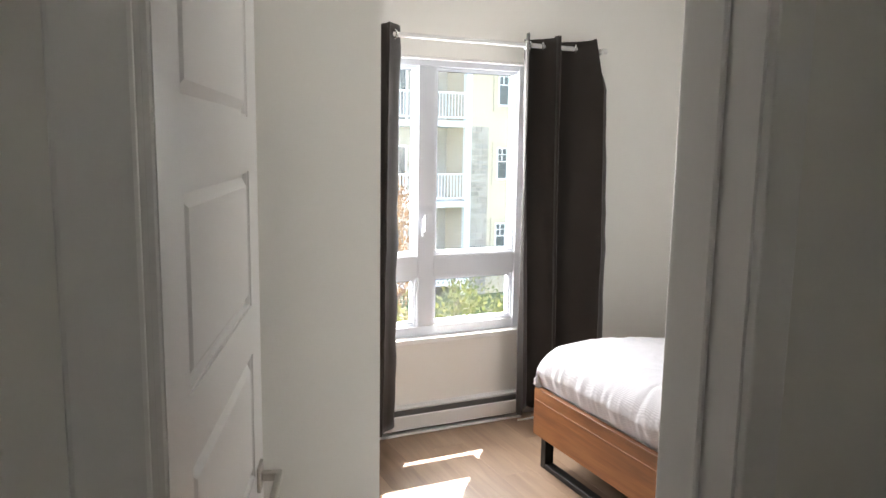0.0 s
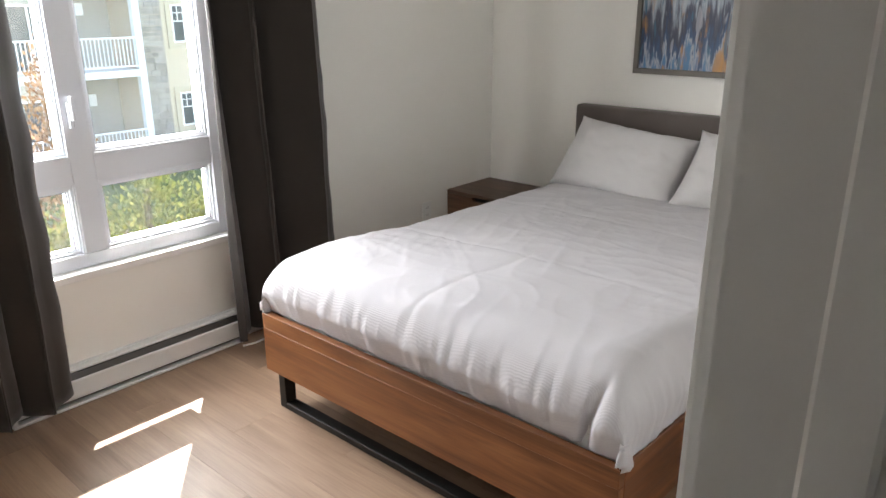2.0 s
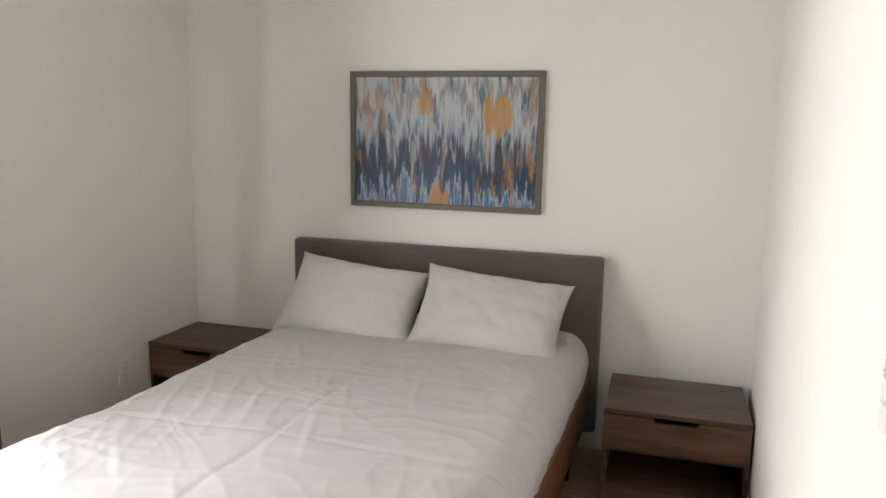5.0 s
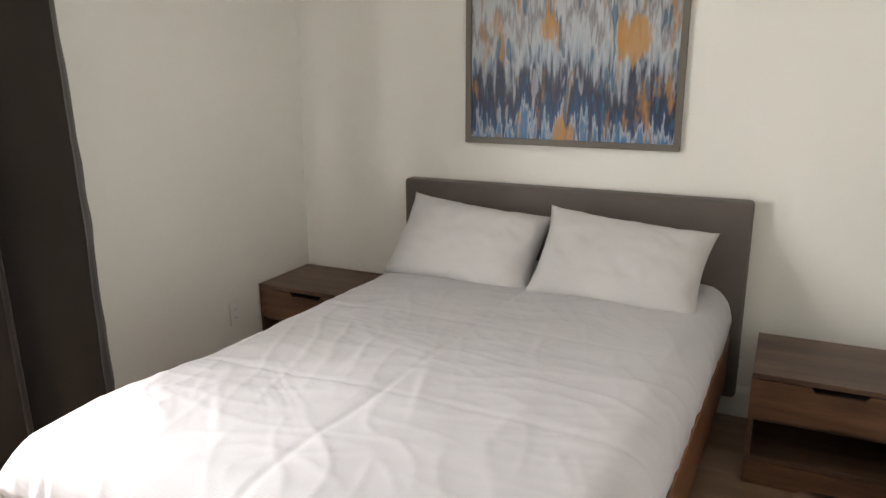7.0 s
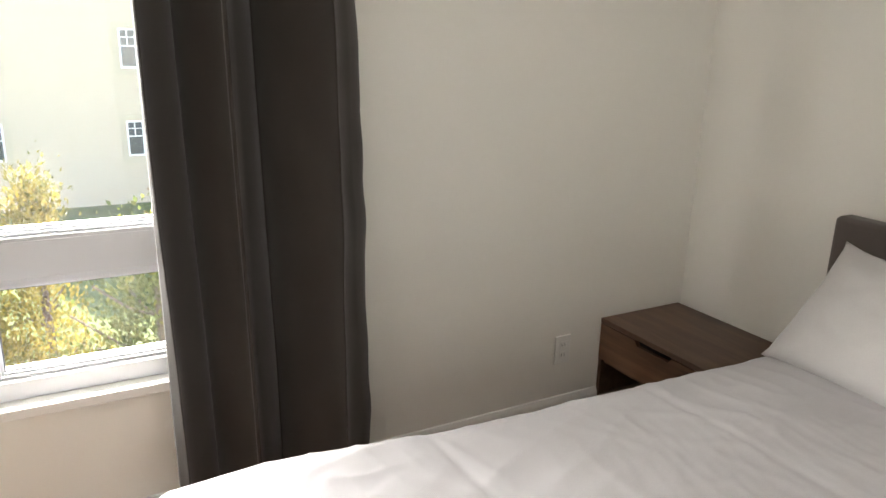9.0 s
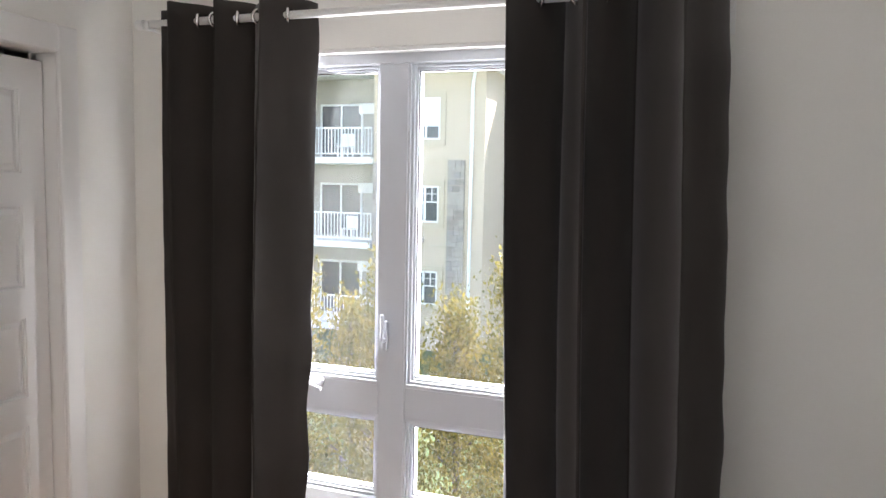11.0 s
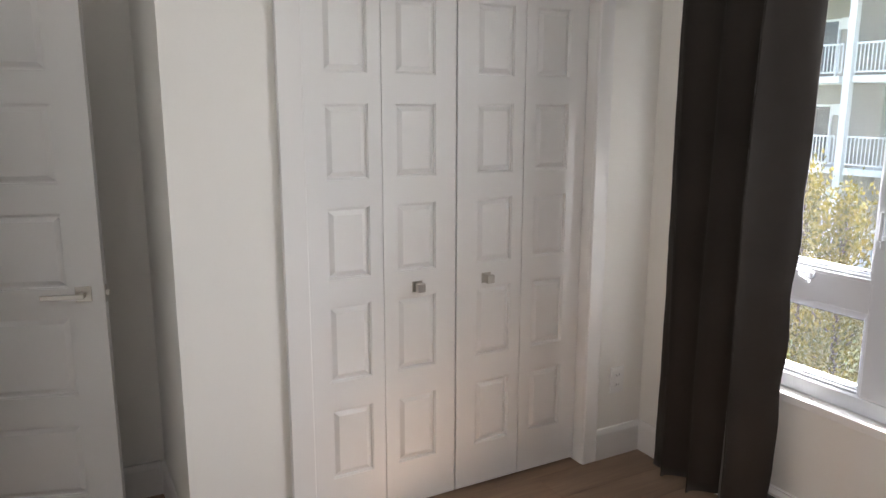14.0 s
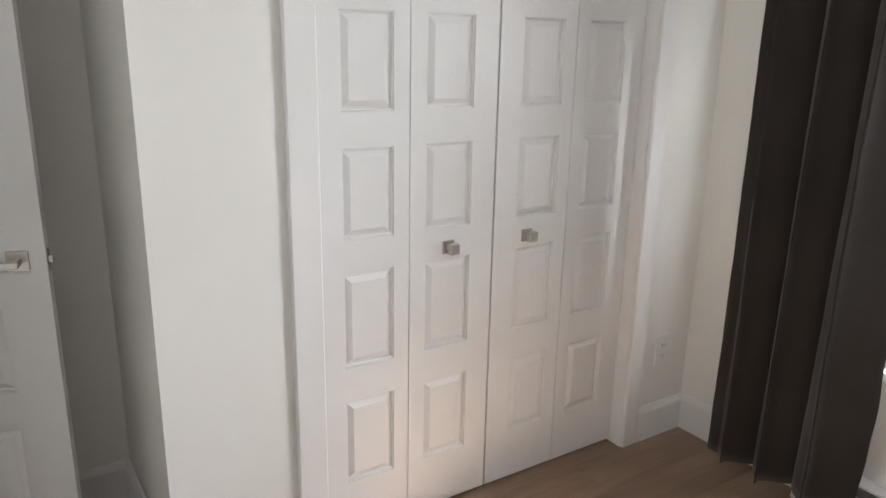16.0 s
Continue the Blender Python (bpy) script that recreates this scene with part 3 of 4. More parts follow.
part("base_lip", boxes((H0, NORTH - 0.075, 0.0, H1, NORTH - 0.012, 0.012), bevel=0.003), M_HEATER, heat)
for x in (H0, H1 - 0.02):
    part("end_cap", boxes((x, NORTH - 0.072, 0.004, x + 0.02, NORTH, 0.156), bevel=0.003), M_HEATER, heat)

cable = thing("power_cable", "thin white cable looping on the floor behind the bed", "cable")
part("cord", tube([(1.93, 3.1, 0.006), (1.96, 3.04, 0.03), (2.0, 3.0, 0.055), (2.06, 2.98, 0.05), (2.11, 3.02, 0.02), (2.2, 3.1, 0.006), (2.5, 3.16, 0.006)], 0.005, 8), M_PLASTIC, cable, smooth=True)

# ---- bed ----
BX0, BX1, BY0, BY1 = 1.69, 3.9, 0.938, 2.486


def lean(bm):
    """The bed stands a little askew: its foot lies further from the south wall."""
    for v in bm.verts:
        v.co.y += 0.068 * (BX1 - v.co.x) / (BX1 - BX0)
    return bm


bed = thing("platform_bed", "walnut platform bed with grey upholstered headboard and black steel legs", "bed")
part("footboard", lean(boxes((BX0, BY0, 0.172, BX0 + 0.03, BY1, 0.3535), bevel=0.0012)), M_BEDWOOD, bed, "reddish walnut foot board")
part("foot_rail", lean(boxes((BX0, BY0, 0.354, BX0 + 0.03, BY1, 0.414), bevel=0.0012)), M_BEDWOOD, bed, "lighter walnut upper rail")
for y in (BY0, BY1 - 0.03):
    part("side_rail", lean(boxes((BX0 + 0.031, y, 0.172, BX1, y + 0.03, 0.414), bevel=0.003)), M_BEDWOOD_X, bed)
part("slat_base", lean(boxes((BX0 + 0.032, BY0 + 0.032, 0.29, BX1 - 0.01, BY1 - 0.032, 0.31))), M_BEDWOOD_X, bed)
for x in (BX0 + 0.03, 3.6):
    bm = boxes((x, BY0 + 0.03, 0.0, x + 0.05, BY0 + 0.07, 0.174), (x, BY1 - 0.07, 0.0, x + 0.05, BY1 - 0.03, 0.174), (x, BY0 + 0.07, 0.0, x + 0.05, BY1 - 0.07, 0.028), bevel=0.002)
    part("leg_frame", lean(bm), M_BLACK, bed, "black square-tube steel sled leg")
hbm = boxes((BX1 - 0.002, 0.893, 0.12, BX1 + 0.08, 2.531, 1.0), bevel=0.018, segments=3)
part("headboard", hbm, M_HEAD, bed, "grey-brown upholstered headboard", True)
mat = thing("mattress", "white mattress under the duvet", "mattress")
part("body", lean(boxes((BX0 + 0.05, BY0 + 0.04, 0.312, BX1 - 0.01, BY1 - 0.04, 0.555), bevel=0.04, segments=3)), M_MATTRESS, mat)


def duvet():
    """Duvet over the mattress: rounded edges, tucked inside the rails, with puckers and creases."""
    t = thing("duvet", "off-white striped cotton duvet spread over the bed, slightly creased", "duvet")
    x0, x1, y0, y1 = BX0 + 0.005, BX1 - 0.012, BY0 - 0.006, BY1 + 0.006
    r, ztop, drop = 0.13, 0.622, 0.085

    def edge(d):
        """Distance along the cloth from the outer hem to inward run and fall."""
        if d < drop:
            return 0.0, r + drop - d
        d -= drop
        q = r * math.pi / 2
        if d < q:
            a = d / r
            return r * (1 - math.cos(a)), r * (1 - math.sin(a))
        return r + d - q, 0.0

    hem = drop + r * math.pi / 2 - r
    nx, ny = 260, 210
    lx, ly = (x1 - x0) + hem, (y1 - y0) + 2 * hem
    bm = bmesh.new()
    rows = []
    creases = [(2.35, 1.62, 0.35, 0.25, 0.5), (2.15, 2.2, 0.6, 0.16, 0.45), (2.6, 1.95, 0.2, 0.3, 0.4), (3.1, 1.5, 0.15, 0.4, 0.35), (2.5, 1.3, -0.3, 0.25, 0.4), (1.95, 2.3, 0.9, 0.14, 0.9), (2.05, 2.05, 0.75, 0.18, 0.6), (2.3, 1.15, -0.1, 0.2, 0.5), (3.2, 2.1, 0.3, 0.3, 0.4), (2.9, 1.2, 0.1, 0.22, 0.4)]
    wrinkles = [(2.75, 1.75, 1.35, 0.5, 0.22, 34), (3.15, 1.7, 1.5, 0.5, 0.15, 38), (2.02, 2.25, 0.75, 0.22, 0.09, 42), (2.25, 2.0, 0.8, 0.25, 0.08, 45), (2.4, 1.2, 1.9, 0.25, 0.15, 32), (3.2, 1.25, 1.2, 0.2, 0.12, 34), ]
    for i in range(nx + 1):
        a = lx * i / nx
        run, fx = edge(a)
        x = x0 + run
        row = []
        for j in range(ny + 1):
            b = ly * j / ny
            if b < ly / 2:
                ry, fy = edge(b)
                y = y0 + ry
            else:
                ry, fy = edge(ly - b)
                y = y1 - ry
            fall = min(r + drop, math.hypot(fx, fy))
            z = ztop - fall
            side = min(1.0, fall / 0.1)
            soft = noise.noise((x * 2.2, y * 2.2, 3.0)) * 0.012 + noise.noise((x * 5.5 + y * 2, y * 5.5 - x * 2, 7.0)) * 0.005
            warp = 0.5 * noise.noise((x * 3, y * 3, 1.0))
            ridge = 1 - abs(noise.noise((x * 9 + y * 2 + warp, y * 3.2 - x * 1.5 + warp, 11.0)))
            soft += (1 - abs(noise.noise((x * 4 - y * 9 + warp, y * 2 + x * 2, 21.0)))) ** 8 * 0.005 * (0.5 + 0.5 * noise.noise((x * 2.1, y * 2.1, 15.0)))
            soft += (ridge ** 6) * 0.007 * (0.5 + 0.5 * noise.noise((x * 1.7, y * 1.7, 5.0)))
            for cx, cy, ang, length, s in creases:
                dx, dy = x - cx, y - cy
                al = dx * math.cos(ang) + dy * math.sin(ang)
                ac = -dx * math.sin(ang) + dy * math.cos(ang)
                if abs(al) < length and abs(ac) < 0.06:
                    ac += 0.03 * noise.noise((al * 6 + cx, cy, 1.0))
                    soft += s * 0.0035 * (1 - (al / length) ** 2) * (math.exp(-(ac / 0.012) ** 2) - 0.6 * math.exp(-((ac - 0.02) / 0.012) ** 2))
            for cx, cy, ang, lx2, ly2, freq in wrinkles:
                dx, dy = x - cx, y - cy
                al = dx * math.cos(ang) + dy * math.sin(ang)
                ac = -dx * math.sin(ang) + dy * math.cos(ang)
                k = math.exp(-(al / lx2) ** 2 - (ac / ly2) ** 2)
                if k > 0.03:
                    soft += 0.003 * k * (1 - abs(noise.noise((al * 3 + cx, ac * freq + 0.8 * noise.noise((al * 5, ac * 5, cx)), cy)))) ** 5
            for fold in (2.35, 3.0):
                soft -= 0.0035 * math.exp(-((x - fold) / 0.012) ** 2)
            soft -= 0.0035 * math.exp(-((y - 1.72) / 0.012) ** 2)
            # puckers run down the hanging edges
            along = y * 1.0 if fx > fy else x * 1.0
            puck = side * (0.008 * noise.noise((along * 9, fall * 3, 2.0)) + 0.006 * noise.noise((along * 24, fall * 4, 9.0)) + 0.003 * noise.noise((along * 55, fall * 6, 4.0)))
            crown = 0.02 * (1 - ((y - (y0 + y1) / 2) / 0.8) ** 2) * min(1, max(0, (x - x0) / 0.5))
            puff = 0.032 * math.exp(-((x - x0 - 0.22) / 0.3) ** 2) * (1 - 0.7 * side)
            z += soft + crown * (1 - side) + puff
            ox = -puck if fx > 0 else 0
            if fx > 0:
                tuck = y - (y0 + 0.11) - 0.25 * (fall - 0.1)
                ox += side * (0.032 * math.exp(-(tuck / 0.014) ** 2) - 0.01 * math.exp(-((tuck + 0.045) / 0.03) ** 2))
            oy = (puck if b > ly / 2 else -puck) if fy > 0 else 0
            low = max(0, (fall - r) / drop)
            ox += 0.03 * low if fx > fy else 0
            oy += (0.012 * low if b < ly / 2 else -0.012 * low) if fy >= fx and fy > 0 else 0
            row.append(bm.verts.new((x + ox, y + oy, z)))
        rows.append(row)
    for a, b in zip(rows, rows[1:]):
        for j in range(ny):
            bm.faces.new((a[j], a[j + 1], b[j + 1], b[j]))
    c = part("cover", lean(bm), M_DUVET, t, smooth=True)
    sm = c.modifiers.new("thick", "SOLIDIFY")
    sm.thickness = 0.012
    return t


duvet()


def pillow(centre, seed, spin):
    t = thing("pillow", "plump light-grey cotton pillow leaning on the headboard", "pillow", "pillows")
    hw, hh, th = 0.355, 0.22, 0.118
    bm = bmesh.new()
    n, m = 44, 32
    lean_a = radians(50)
    up = Vector((math.cos(lean_a), 0, math.sin(lean_a)))
    out = Vector((-math.sin(lean_a), 0, math.cos(lean_a)))
    sides = []
    for face in (1, -1):
        grid = []
        for i in range(n + 1):
            u = -1 + 2 * i / n
            row = []
            for j in range(m + 1):
                v = -1 + 2 * j / m
                pin = 1 - 0.18 * (1 - u * u) * abs(v) ** 4
                pinx = 1 - 0.09 * (1 - v * v) * abs(u) ** 4
                thick = th * (max(0, 1 - abs(u) ** 2.6) ** 0.5) * (max(0, 1 - abs(v) ** 2.4) ** 0.5)
                crump = 0.016 * noise.noise((u * 2.4 + seed, v * 2.4, face)) + 0.008 * noise.noise((u * 6 + seed, v * 5, face * 2.0))
                crump += 0.006 * (1 - abs(noise.noise((u * 5 + v * 3, seed, v * 2)))) ** 5
                edge_k = min(1, (1 - abs(u)) * 8) * min(1, (1 - abs(v)) * 8)
                d = face * (thick + crump * edge_k)
                a, b = u * hw * pinx, v * hh * pin
                sag = -0.02 * (1 - v) * 0.5 * (1 - u * u)
                p = Vector((0, -a, 0)) + up * (b + sag) + out * d
                row.append(bm.verts.new(p))
            grid.append(row)
        sides.append(grid)
        for a, b in zip(grid, grid[1:]):
            for j in range(m):
                q = (a[j], a[j + 1], b[j + 1], b[j])
                bm.faces.new(q if face > 0 else tuple(reversed(q)))
    bmesh.ops.remove_doubles(bm, verts=bm.verts, dist=0.0004)
    c = part("cover", bm, M_PILLOW, t, smooth=True)
    t.location = centre
    t.rotation_euler = (radians(spin), 0, 0)
    return t


pillow((3.63, 2.06, 0.76), 1.0, 5)
pillow((3.6, 1.37, 0.757), 8.0, 5)


# ---- nightstands ----
def notched(x0, x1, y0, y1, z0, z1, half, deep, at_top):
    """Board across y with a finger notch cut into its upper or lower edge."""
    mid = (y0 + y1) / 2
    z_n, z_e = (z1 - deep, z1) if at_top else (z0 + deep, z0)
    ring = [(y0, z0), (y1, z0), (y1, z1), (y0, z1)]
    if at_top:
        ring = [(y0, z0), (y1, z0), (y1, z1), (mid + half, z_e), (mid + half - 0.015, z_n), (mid - half + 0.015, z_n), (mid - half, z_e), (y0, z1)]
    else:
        ring = [(y0, z0), (mid - half, z_e), (mid - half + 0.015, z_n), (mid + half - 0.015, z_n), (mid + half, z_e), (y1, z0), (y1, z1), (y0, z1)]
    bm = bmesh.new()
    a = [bm.verts.new((x0, y, z)) for y, z in ring]
    b = [bm.verts.new((x1, y, z)) for y, z in ring]
    bm.faces.new(a)
    bm.faces.new(list(reversed(b)))
    for k in range(len(ring)):
        bm.faces.new((a[k], a[(k + 1) % len(ring)], b[(k + 1) % len(ring)], b[k]))
    return bm


def nightstand(x, y, depth):
    W2, Hn, s = 0.585, 0.45, 0.018
    t = thing("nightstand", "dark walnut nightstand with one drawer and an open shelf", "nightstand", "nightstands", (x, y, 0))
    part("top", boxes((0, 0, Hn - 0.02, depth, W2, Hn), bevel=0.0015), M_NIGHT, t, "greyish walnut top")
    for yy in (0, W2 - s):
        part("side_panel", boxes((0.004, yy, 0.0, depth, yy + s, Hn - 0.021), bevel=0.001), M_NIGHT, t)
    part("back_panel", boxes((depth - 0.012, s, 0.02, depth - 0.002, W2 - s, Hn - 0.021)), M_NIGHT, t)
    part("drawer_front", notched(0.0, 0.018, 0.003, W2 - 0.003, 0.275, Hn - 0.024, 0.095, 0.02, True), M_NIGHT_D, t, "walnut drawer front with a finger notch")
    part("drawer_box", boxes((0.03, s + 0.008, 0.285, depth - 0.03, W2 - s - 0.008, 0.395)), M_DARK, t)
    part("divider", boxes((0.02, s, 0.255, depth - 0.013, W2 - s, 0.272)), M_NIGHT, t)
    part("shelf", boxes((0.002, s + 0.0005, 0.098, depth - 0.013, W2 - s - 0.0005, 0.118), bevel=0.001), M_NIGHT, t)
    part("plinth", notched(0.0, 0.018, 0.003, W2 - 0.003, 0.0, 0.096, 0.1, 0.018, False), M_NIGHT_D, t)
    return t


nightstand(3.425, 0.238, 0.46)
nightstand(3.549, 2.63, 0.43)

# ---- picture ----
pic = thing("wall_picture", "framed abstract painting in navy, grey and ochre", "picture", at=(3.985, 1.721, 1.531))
PW, PH, F = 0.505, 0.346, 0.028
part("frame", boxes((-0.018, -PW, -PH, 0.014, PW, -PH + F), (-0.018, -PW, PH - F, 0.014, PW, PH), (-0.018, -PW, -PH + F, 0.014, -PW + F, PH - F), (-0.018, PW - F, -PH + F, 0.014, PW, PH - F), bevel=0.002), M_FRAME, pic, "taupe wooden frame")
part("canvas", boxes((-0.006, -PW + F + 0.001, -PH + F + 0.001, 0.008, PW - F - 0.001, PH - F - 0.001)), M_PAINT, pic, "abstract canvas of upright dabs")


# ---- fixtures ----
def outlet(at, turn, label):
    """Duplex outlet; its face looks along -y before the turn."""
    t = thing("wall_outlet", label, "outlet", "wall outlets", at, turn)
    part("cover_plate", boxes((-0.037, -0.0075, -0.06, 0.037, 0, 0.06), bevel=0.002, segments=2), M_PLASTIC, t)
    for z in (-0.022, 0.022):
        part("socket", boxes((-0.017, -0.0095, z - 0.015, 0.017, -0.0073, z + 0.015), bevel=0.001), M_PLASTIC, t)
        part("slot", boxes((-0.008, -0.01, z - 0.004, -0.006, -0.0094, z + 0.006), (0.006, -0.01, z - 0.004, 0.008, -0.0094, z + 0.006)), M_DARK, t)


outlet((3.36, NORTH, 0.345), 0, "white plastic wall outlet beside the nightstand")
outlet((CLOSET_X, 3.07, 0.36), 90, "white plastic wall outlet beside the closet")
outlet((2.3, south(2.3), 0.36), 177, "white plastic wall outlet near the door")
outlet((EAST, 0.9, 0.26), -90, "white plastic wall outlet behind the nightstand")

th = thing("wall_thermostat", "white plastic wall thermostat with vent slots", "thermostat", at=(1.3, south(1.3), 1.345), turn=-3.7)
part("body", boxes((-0.045, 0.0, -0.058, 0.045, 0.026, 0.058), bevel=0.006, segments=2), M_PLASTIC, th)
for k in range(7):
    part("vent_slot", boxes((-0.03, 0.0255, 0.008 + k * 0.006, 0.03, 0.0268, 0.0105 + k * 0.006)), M_NICKEL, th)
part("dial", boxes((-0.02, 0.0255, -0.044, 0.02, 0.03, -0.016), bevel=0.002), M_PLASTIC, th)

# ---- outdoors ----
GROUND = -4.3
M_STUCCO = plain("stucco_beige", (0.55, 0.455, 0.34), 0.9, vary=0.05, large=0.3, fine=12, relief=0.2)
M_GREYSTUC = plain("stucco_grey", (0.38, 0.36, 0.32), 0.9, vary=0.05, large=0.4, fine=12, relief=0.2)
M_SURR = plain("window_surround", (0.5, 0.42, 0.31), 0.85)
M_WHITE = plain("outdoor_white", (0.8, 0.8, 0.8), 0.5)
M_SHADEGLASS = plain("far_window_glass", (0.05, 0.06, 0.07), 0.08, vary=0.3, large=0.5)
M_BLIND = plain("far_window_blind", (0.7, 0.72, 0.74), 0.5, vary=0.1)
M_ROOF = plain("roof_shingle", (0.16, 0.14, 0.13), 0.9, vary=0.2, fine=6)
M_GRASS = plain("lawn", (0.07, 0.1, 0.03), 0.95, vary=0.3, large=0.3, fine=8, relief=0.3)


def stone_mat():
    m, nt, p = nodes_of("pier_stone")
    g = nt.nodes.new("ShaderNodeNewGeometry")
    col = ramp(nt, g.outputs["Random Per Island"], [(0.0, (0.2, 0.17, 0.15)), (0.35, (0.33, 0.29, 0.25)), (0.7, (0.42, 0.37, 0.31)), (1.0, (0.26, 0.24, 0.23))])
    n = noise_tex(nt, obj_coord(nt), 9, 4)
    col = mix(nt, 0.3, col, ramp(nt, n, [(0.3, (0.18, 0.16, 0.14)), (0.7, (0.45, 0.41, 0.36))]))
    nt.links.new(col, p.inputs["Base Color"])
    p.inputs["Roughness"].default_value = 0.9
    bump(nt, p, n, 0.5, 0.03)
    return m


def leaf_mat(name, stops):
    m, nt, p = nodes_of(name)
    g = nt.nodes.new("ShaderNodeNewGeometry")
    col = ramp(nt, g.outputs["Random Per Island"], stops)
    col = mix(nt, 0.35, col, ramp(nt, noise_tex(nt, obj_coord(nt), 1.6, 3), [(0.3, stops[0][1]), (0.7, stops[-1][1])]))
    nt.links.new(col, p.inputs["Base Color"])
    p.inputs["Roughness"].default_value = 0.6
    tr = nt.nodes.new("ShaderNodeBsdfTranslucent")
    nt.links.new(col, tr.inputs[0])
    ms = nt.nodes.new("ShaderNodeMixShader")
    ms.inputs[0].default_value = 0.45
    nt.links.new(p.outputs[0], ms.inputs[1])
    nt.links.new(tr.outputs[0], ms.inputs[2])
    nt.links.new(ms.outputs[0], nt.nodes["Material Output"].inputs[0])
    return m


M_STONE = stone_mat()
M_CEDAR = leaf_mat("cedar_leaf", [(0.0, (0.06, 0.07, 0.018)), (0.4, (0.16, 0.145, 0.025)), (0.75, (0.3, 0.235, 0.04)), (1.0, (0.44, 0.33, 0.065))])
M_GREEN = leaf_mat("green_leaf", [(0.0, (0.03, 0.06, 0.015)), (0.5, (0.1, 0.13, 0.03)), (1.0, (0.22, 0.2, 0.05))])
M_RUST = leaf_mat("rust_leaf", [(0.0, (0.09, 0.045, 0.02)), (0.5, (0.2, 0.095, 0.03)), (1.0, (0.34, 0.19, 0.07))])
M_BARK = plain("bark", (0.12, 0.09, 0.07), 0.95, vary=0.2, fine=20, relief=0.4)

tagged(new("ground", mesh_of("ground", boxes((-400, -300, GROUND - 0.5, 400, 700, GROUND)), M_GRASS)), "lawn between the buildings", "ground", kind="structure")

FY = 25.0
house = thing("apartment_building", "beige stucco apartment building with white balconies and stone piers", "building")


def far_window(x0, x1, z0, z1, y, lights, blind=False):
    wn = part("window", boxes((x0 - 0.2, y - 0.06, z0 - 0.2, x1 + 0.2, y + 0.01, z0), (x0 - 0.2, y - 0.05, z1, x1 + 0.2, y + 0.01, z1 + 0.2),
                              (x0 - 0.2, y - 0.05, z0, x0, y + 0.01, z1), (x1, y - 0.05, z0, x1 + 0.2, y + 0.01, z1)), M_SURR, house)
    fr = bmesh.new()
    e = 0.06
    for b in ((x0, z0, x1, z0 + e), (x0, z1 - e, x1, z1), (x0, z0 + e, x0 + e, z1 - e), (x1 - e, z0 + e, x1, z1 - e)):
        add_box(fr, b[0], y - 0.04, b[1], b[2], y + 0.02, b[3])
    step = (x1 - x0) / lights
    for k in range(1, lights):
        add_box(fr, x0 + k * step - 0.04, y - 0.038, z0 + e, x0 + k * step + 0.04, y + 0.02, z1 - e)
    if not blind:
        zt = z0 + (z1 - z0) * 0.56
        add_box(fr, x0 + e, y - 0.03, zt - 0.02, x1 - e, y + 0.015, zt + 0.02)
        for k in range(lights):
            xc = x0 + (k + 0.5) * step
            add_box(fr, xc - 0.015, y - 0.03, zt + 0.02, xc + 0.015, y + 0.015, z1 - e)
        zu = (zt + z1) / 2
        add_box(fr, x0 + e, y - 0.029, zu - 0.012, x1 - e, y + 0.015, zu + 0.012)
    part("frame", fr, M_WHITE, wn)
    part("pane", boxes((x0 + e, y - 0.012, z0 + e, x1 - e, y, z1 - e)), M_BLIND if blind else M_SHADEGLASS, wn)
    if blind:
        part("pane", boxes((x0 + e, y - 0.02, z0 + e, x1 - e, y - 0.014, z0 + 0.45)), M_SHADEGLASS, wn)


# wall masses: two projecting bays and a recessed middle, balconies cut between
TOP = 5.6
for x0, x1 in ((-8.95, -4.8), (12.65, 19.0), (-36.0, -18.5)):
    part("wall", boxes((x0, FY, GROUND, x1, FY + 8, TOP)), M_STUCCO, house)
part("wall", boxes((-4.8, FY + 3.0, GROUND, 8.5, FY + 8, TOP)), M_STUCCO, house)
for x0, x1 in ((-18.5, -8.95), (8.5, 12.65)):
    part("balcony_wall", boxes((x0, FY + 2.0, GROUND, x1, FY + 8, TOP)), M_GREYSTUC, house)
part("roof", boxes((-36.6, FY - 0.7, TOP, -4.2, FY + 9, TOP + 0.28), (8.0, FY - 0.7, TOP, 19.6, FY + 9, TOP + 0.28), (-4.2, FY + 2.3, TOP, 8.0, FY + 9, TOP + 0.28)), M_WHITE, house, "white eaves")
rf = bmesh.new()
for x0, x1, y0 in ((-36.6, -4.2, FY - 0.7), (8.0, 19.6, FY - 0.7), (-4.2, 8.0, FY + 2.3)):
    q = [rf.verts.new(p) for p in ((x0, y0, TOP + 0.29), (x1, y0, TOP + 0.29), (x1, FY + 9, TOP + 0.29), (x0, FY + 9, TOP + 0.29), (x0, FY + 5, TOP + 2.6), (x1, FY + 5, TOP + 2.6))]
    for f in ((0, 1, 5, 4), (2, 3, 4, 5), (0, 4, 3), (1, 2, 5), (3, 2, 1, 0)):
        rf.faces.new([q[k] for k in f])
part("roof_slope", rf, M_ROOF, house, "dark shingle roof")
part("belt_course", boxes((-8.3, FY - 0.03, 2.45, -6.12, FY + 0.01, 2.55), (-8.3, FY - 0.03, -0.6, -6.12, FY + 0.01, -0.52), (-4.8, FY + 2.97, 2.45, 8.5, FY + 3.01, 2.55)), M_SURR, house)
part("downspout", tube([(-5.25, FY - 0.08, GROUND), (-5.25, FY - 0.08, 5.0), (-5.1, FY - 0.3, 5.5)], 0.06, 8), M_WHITE, house)

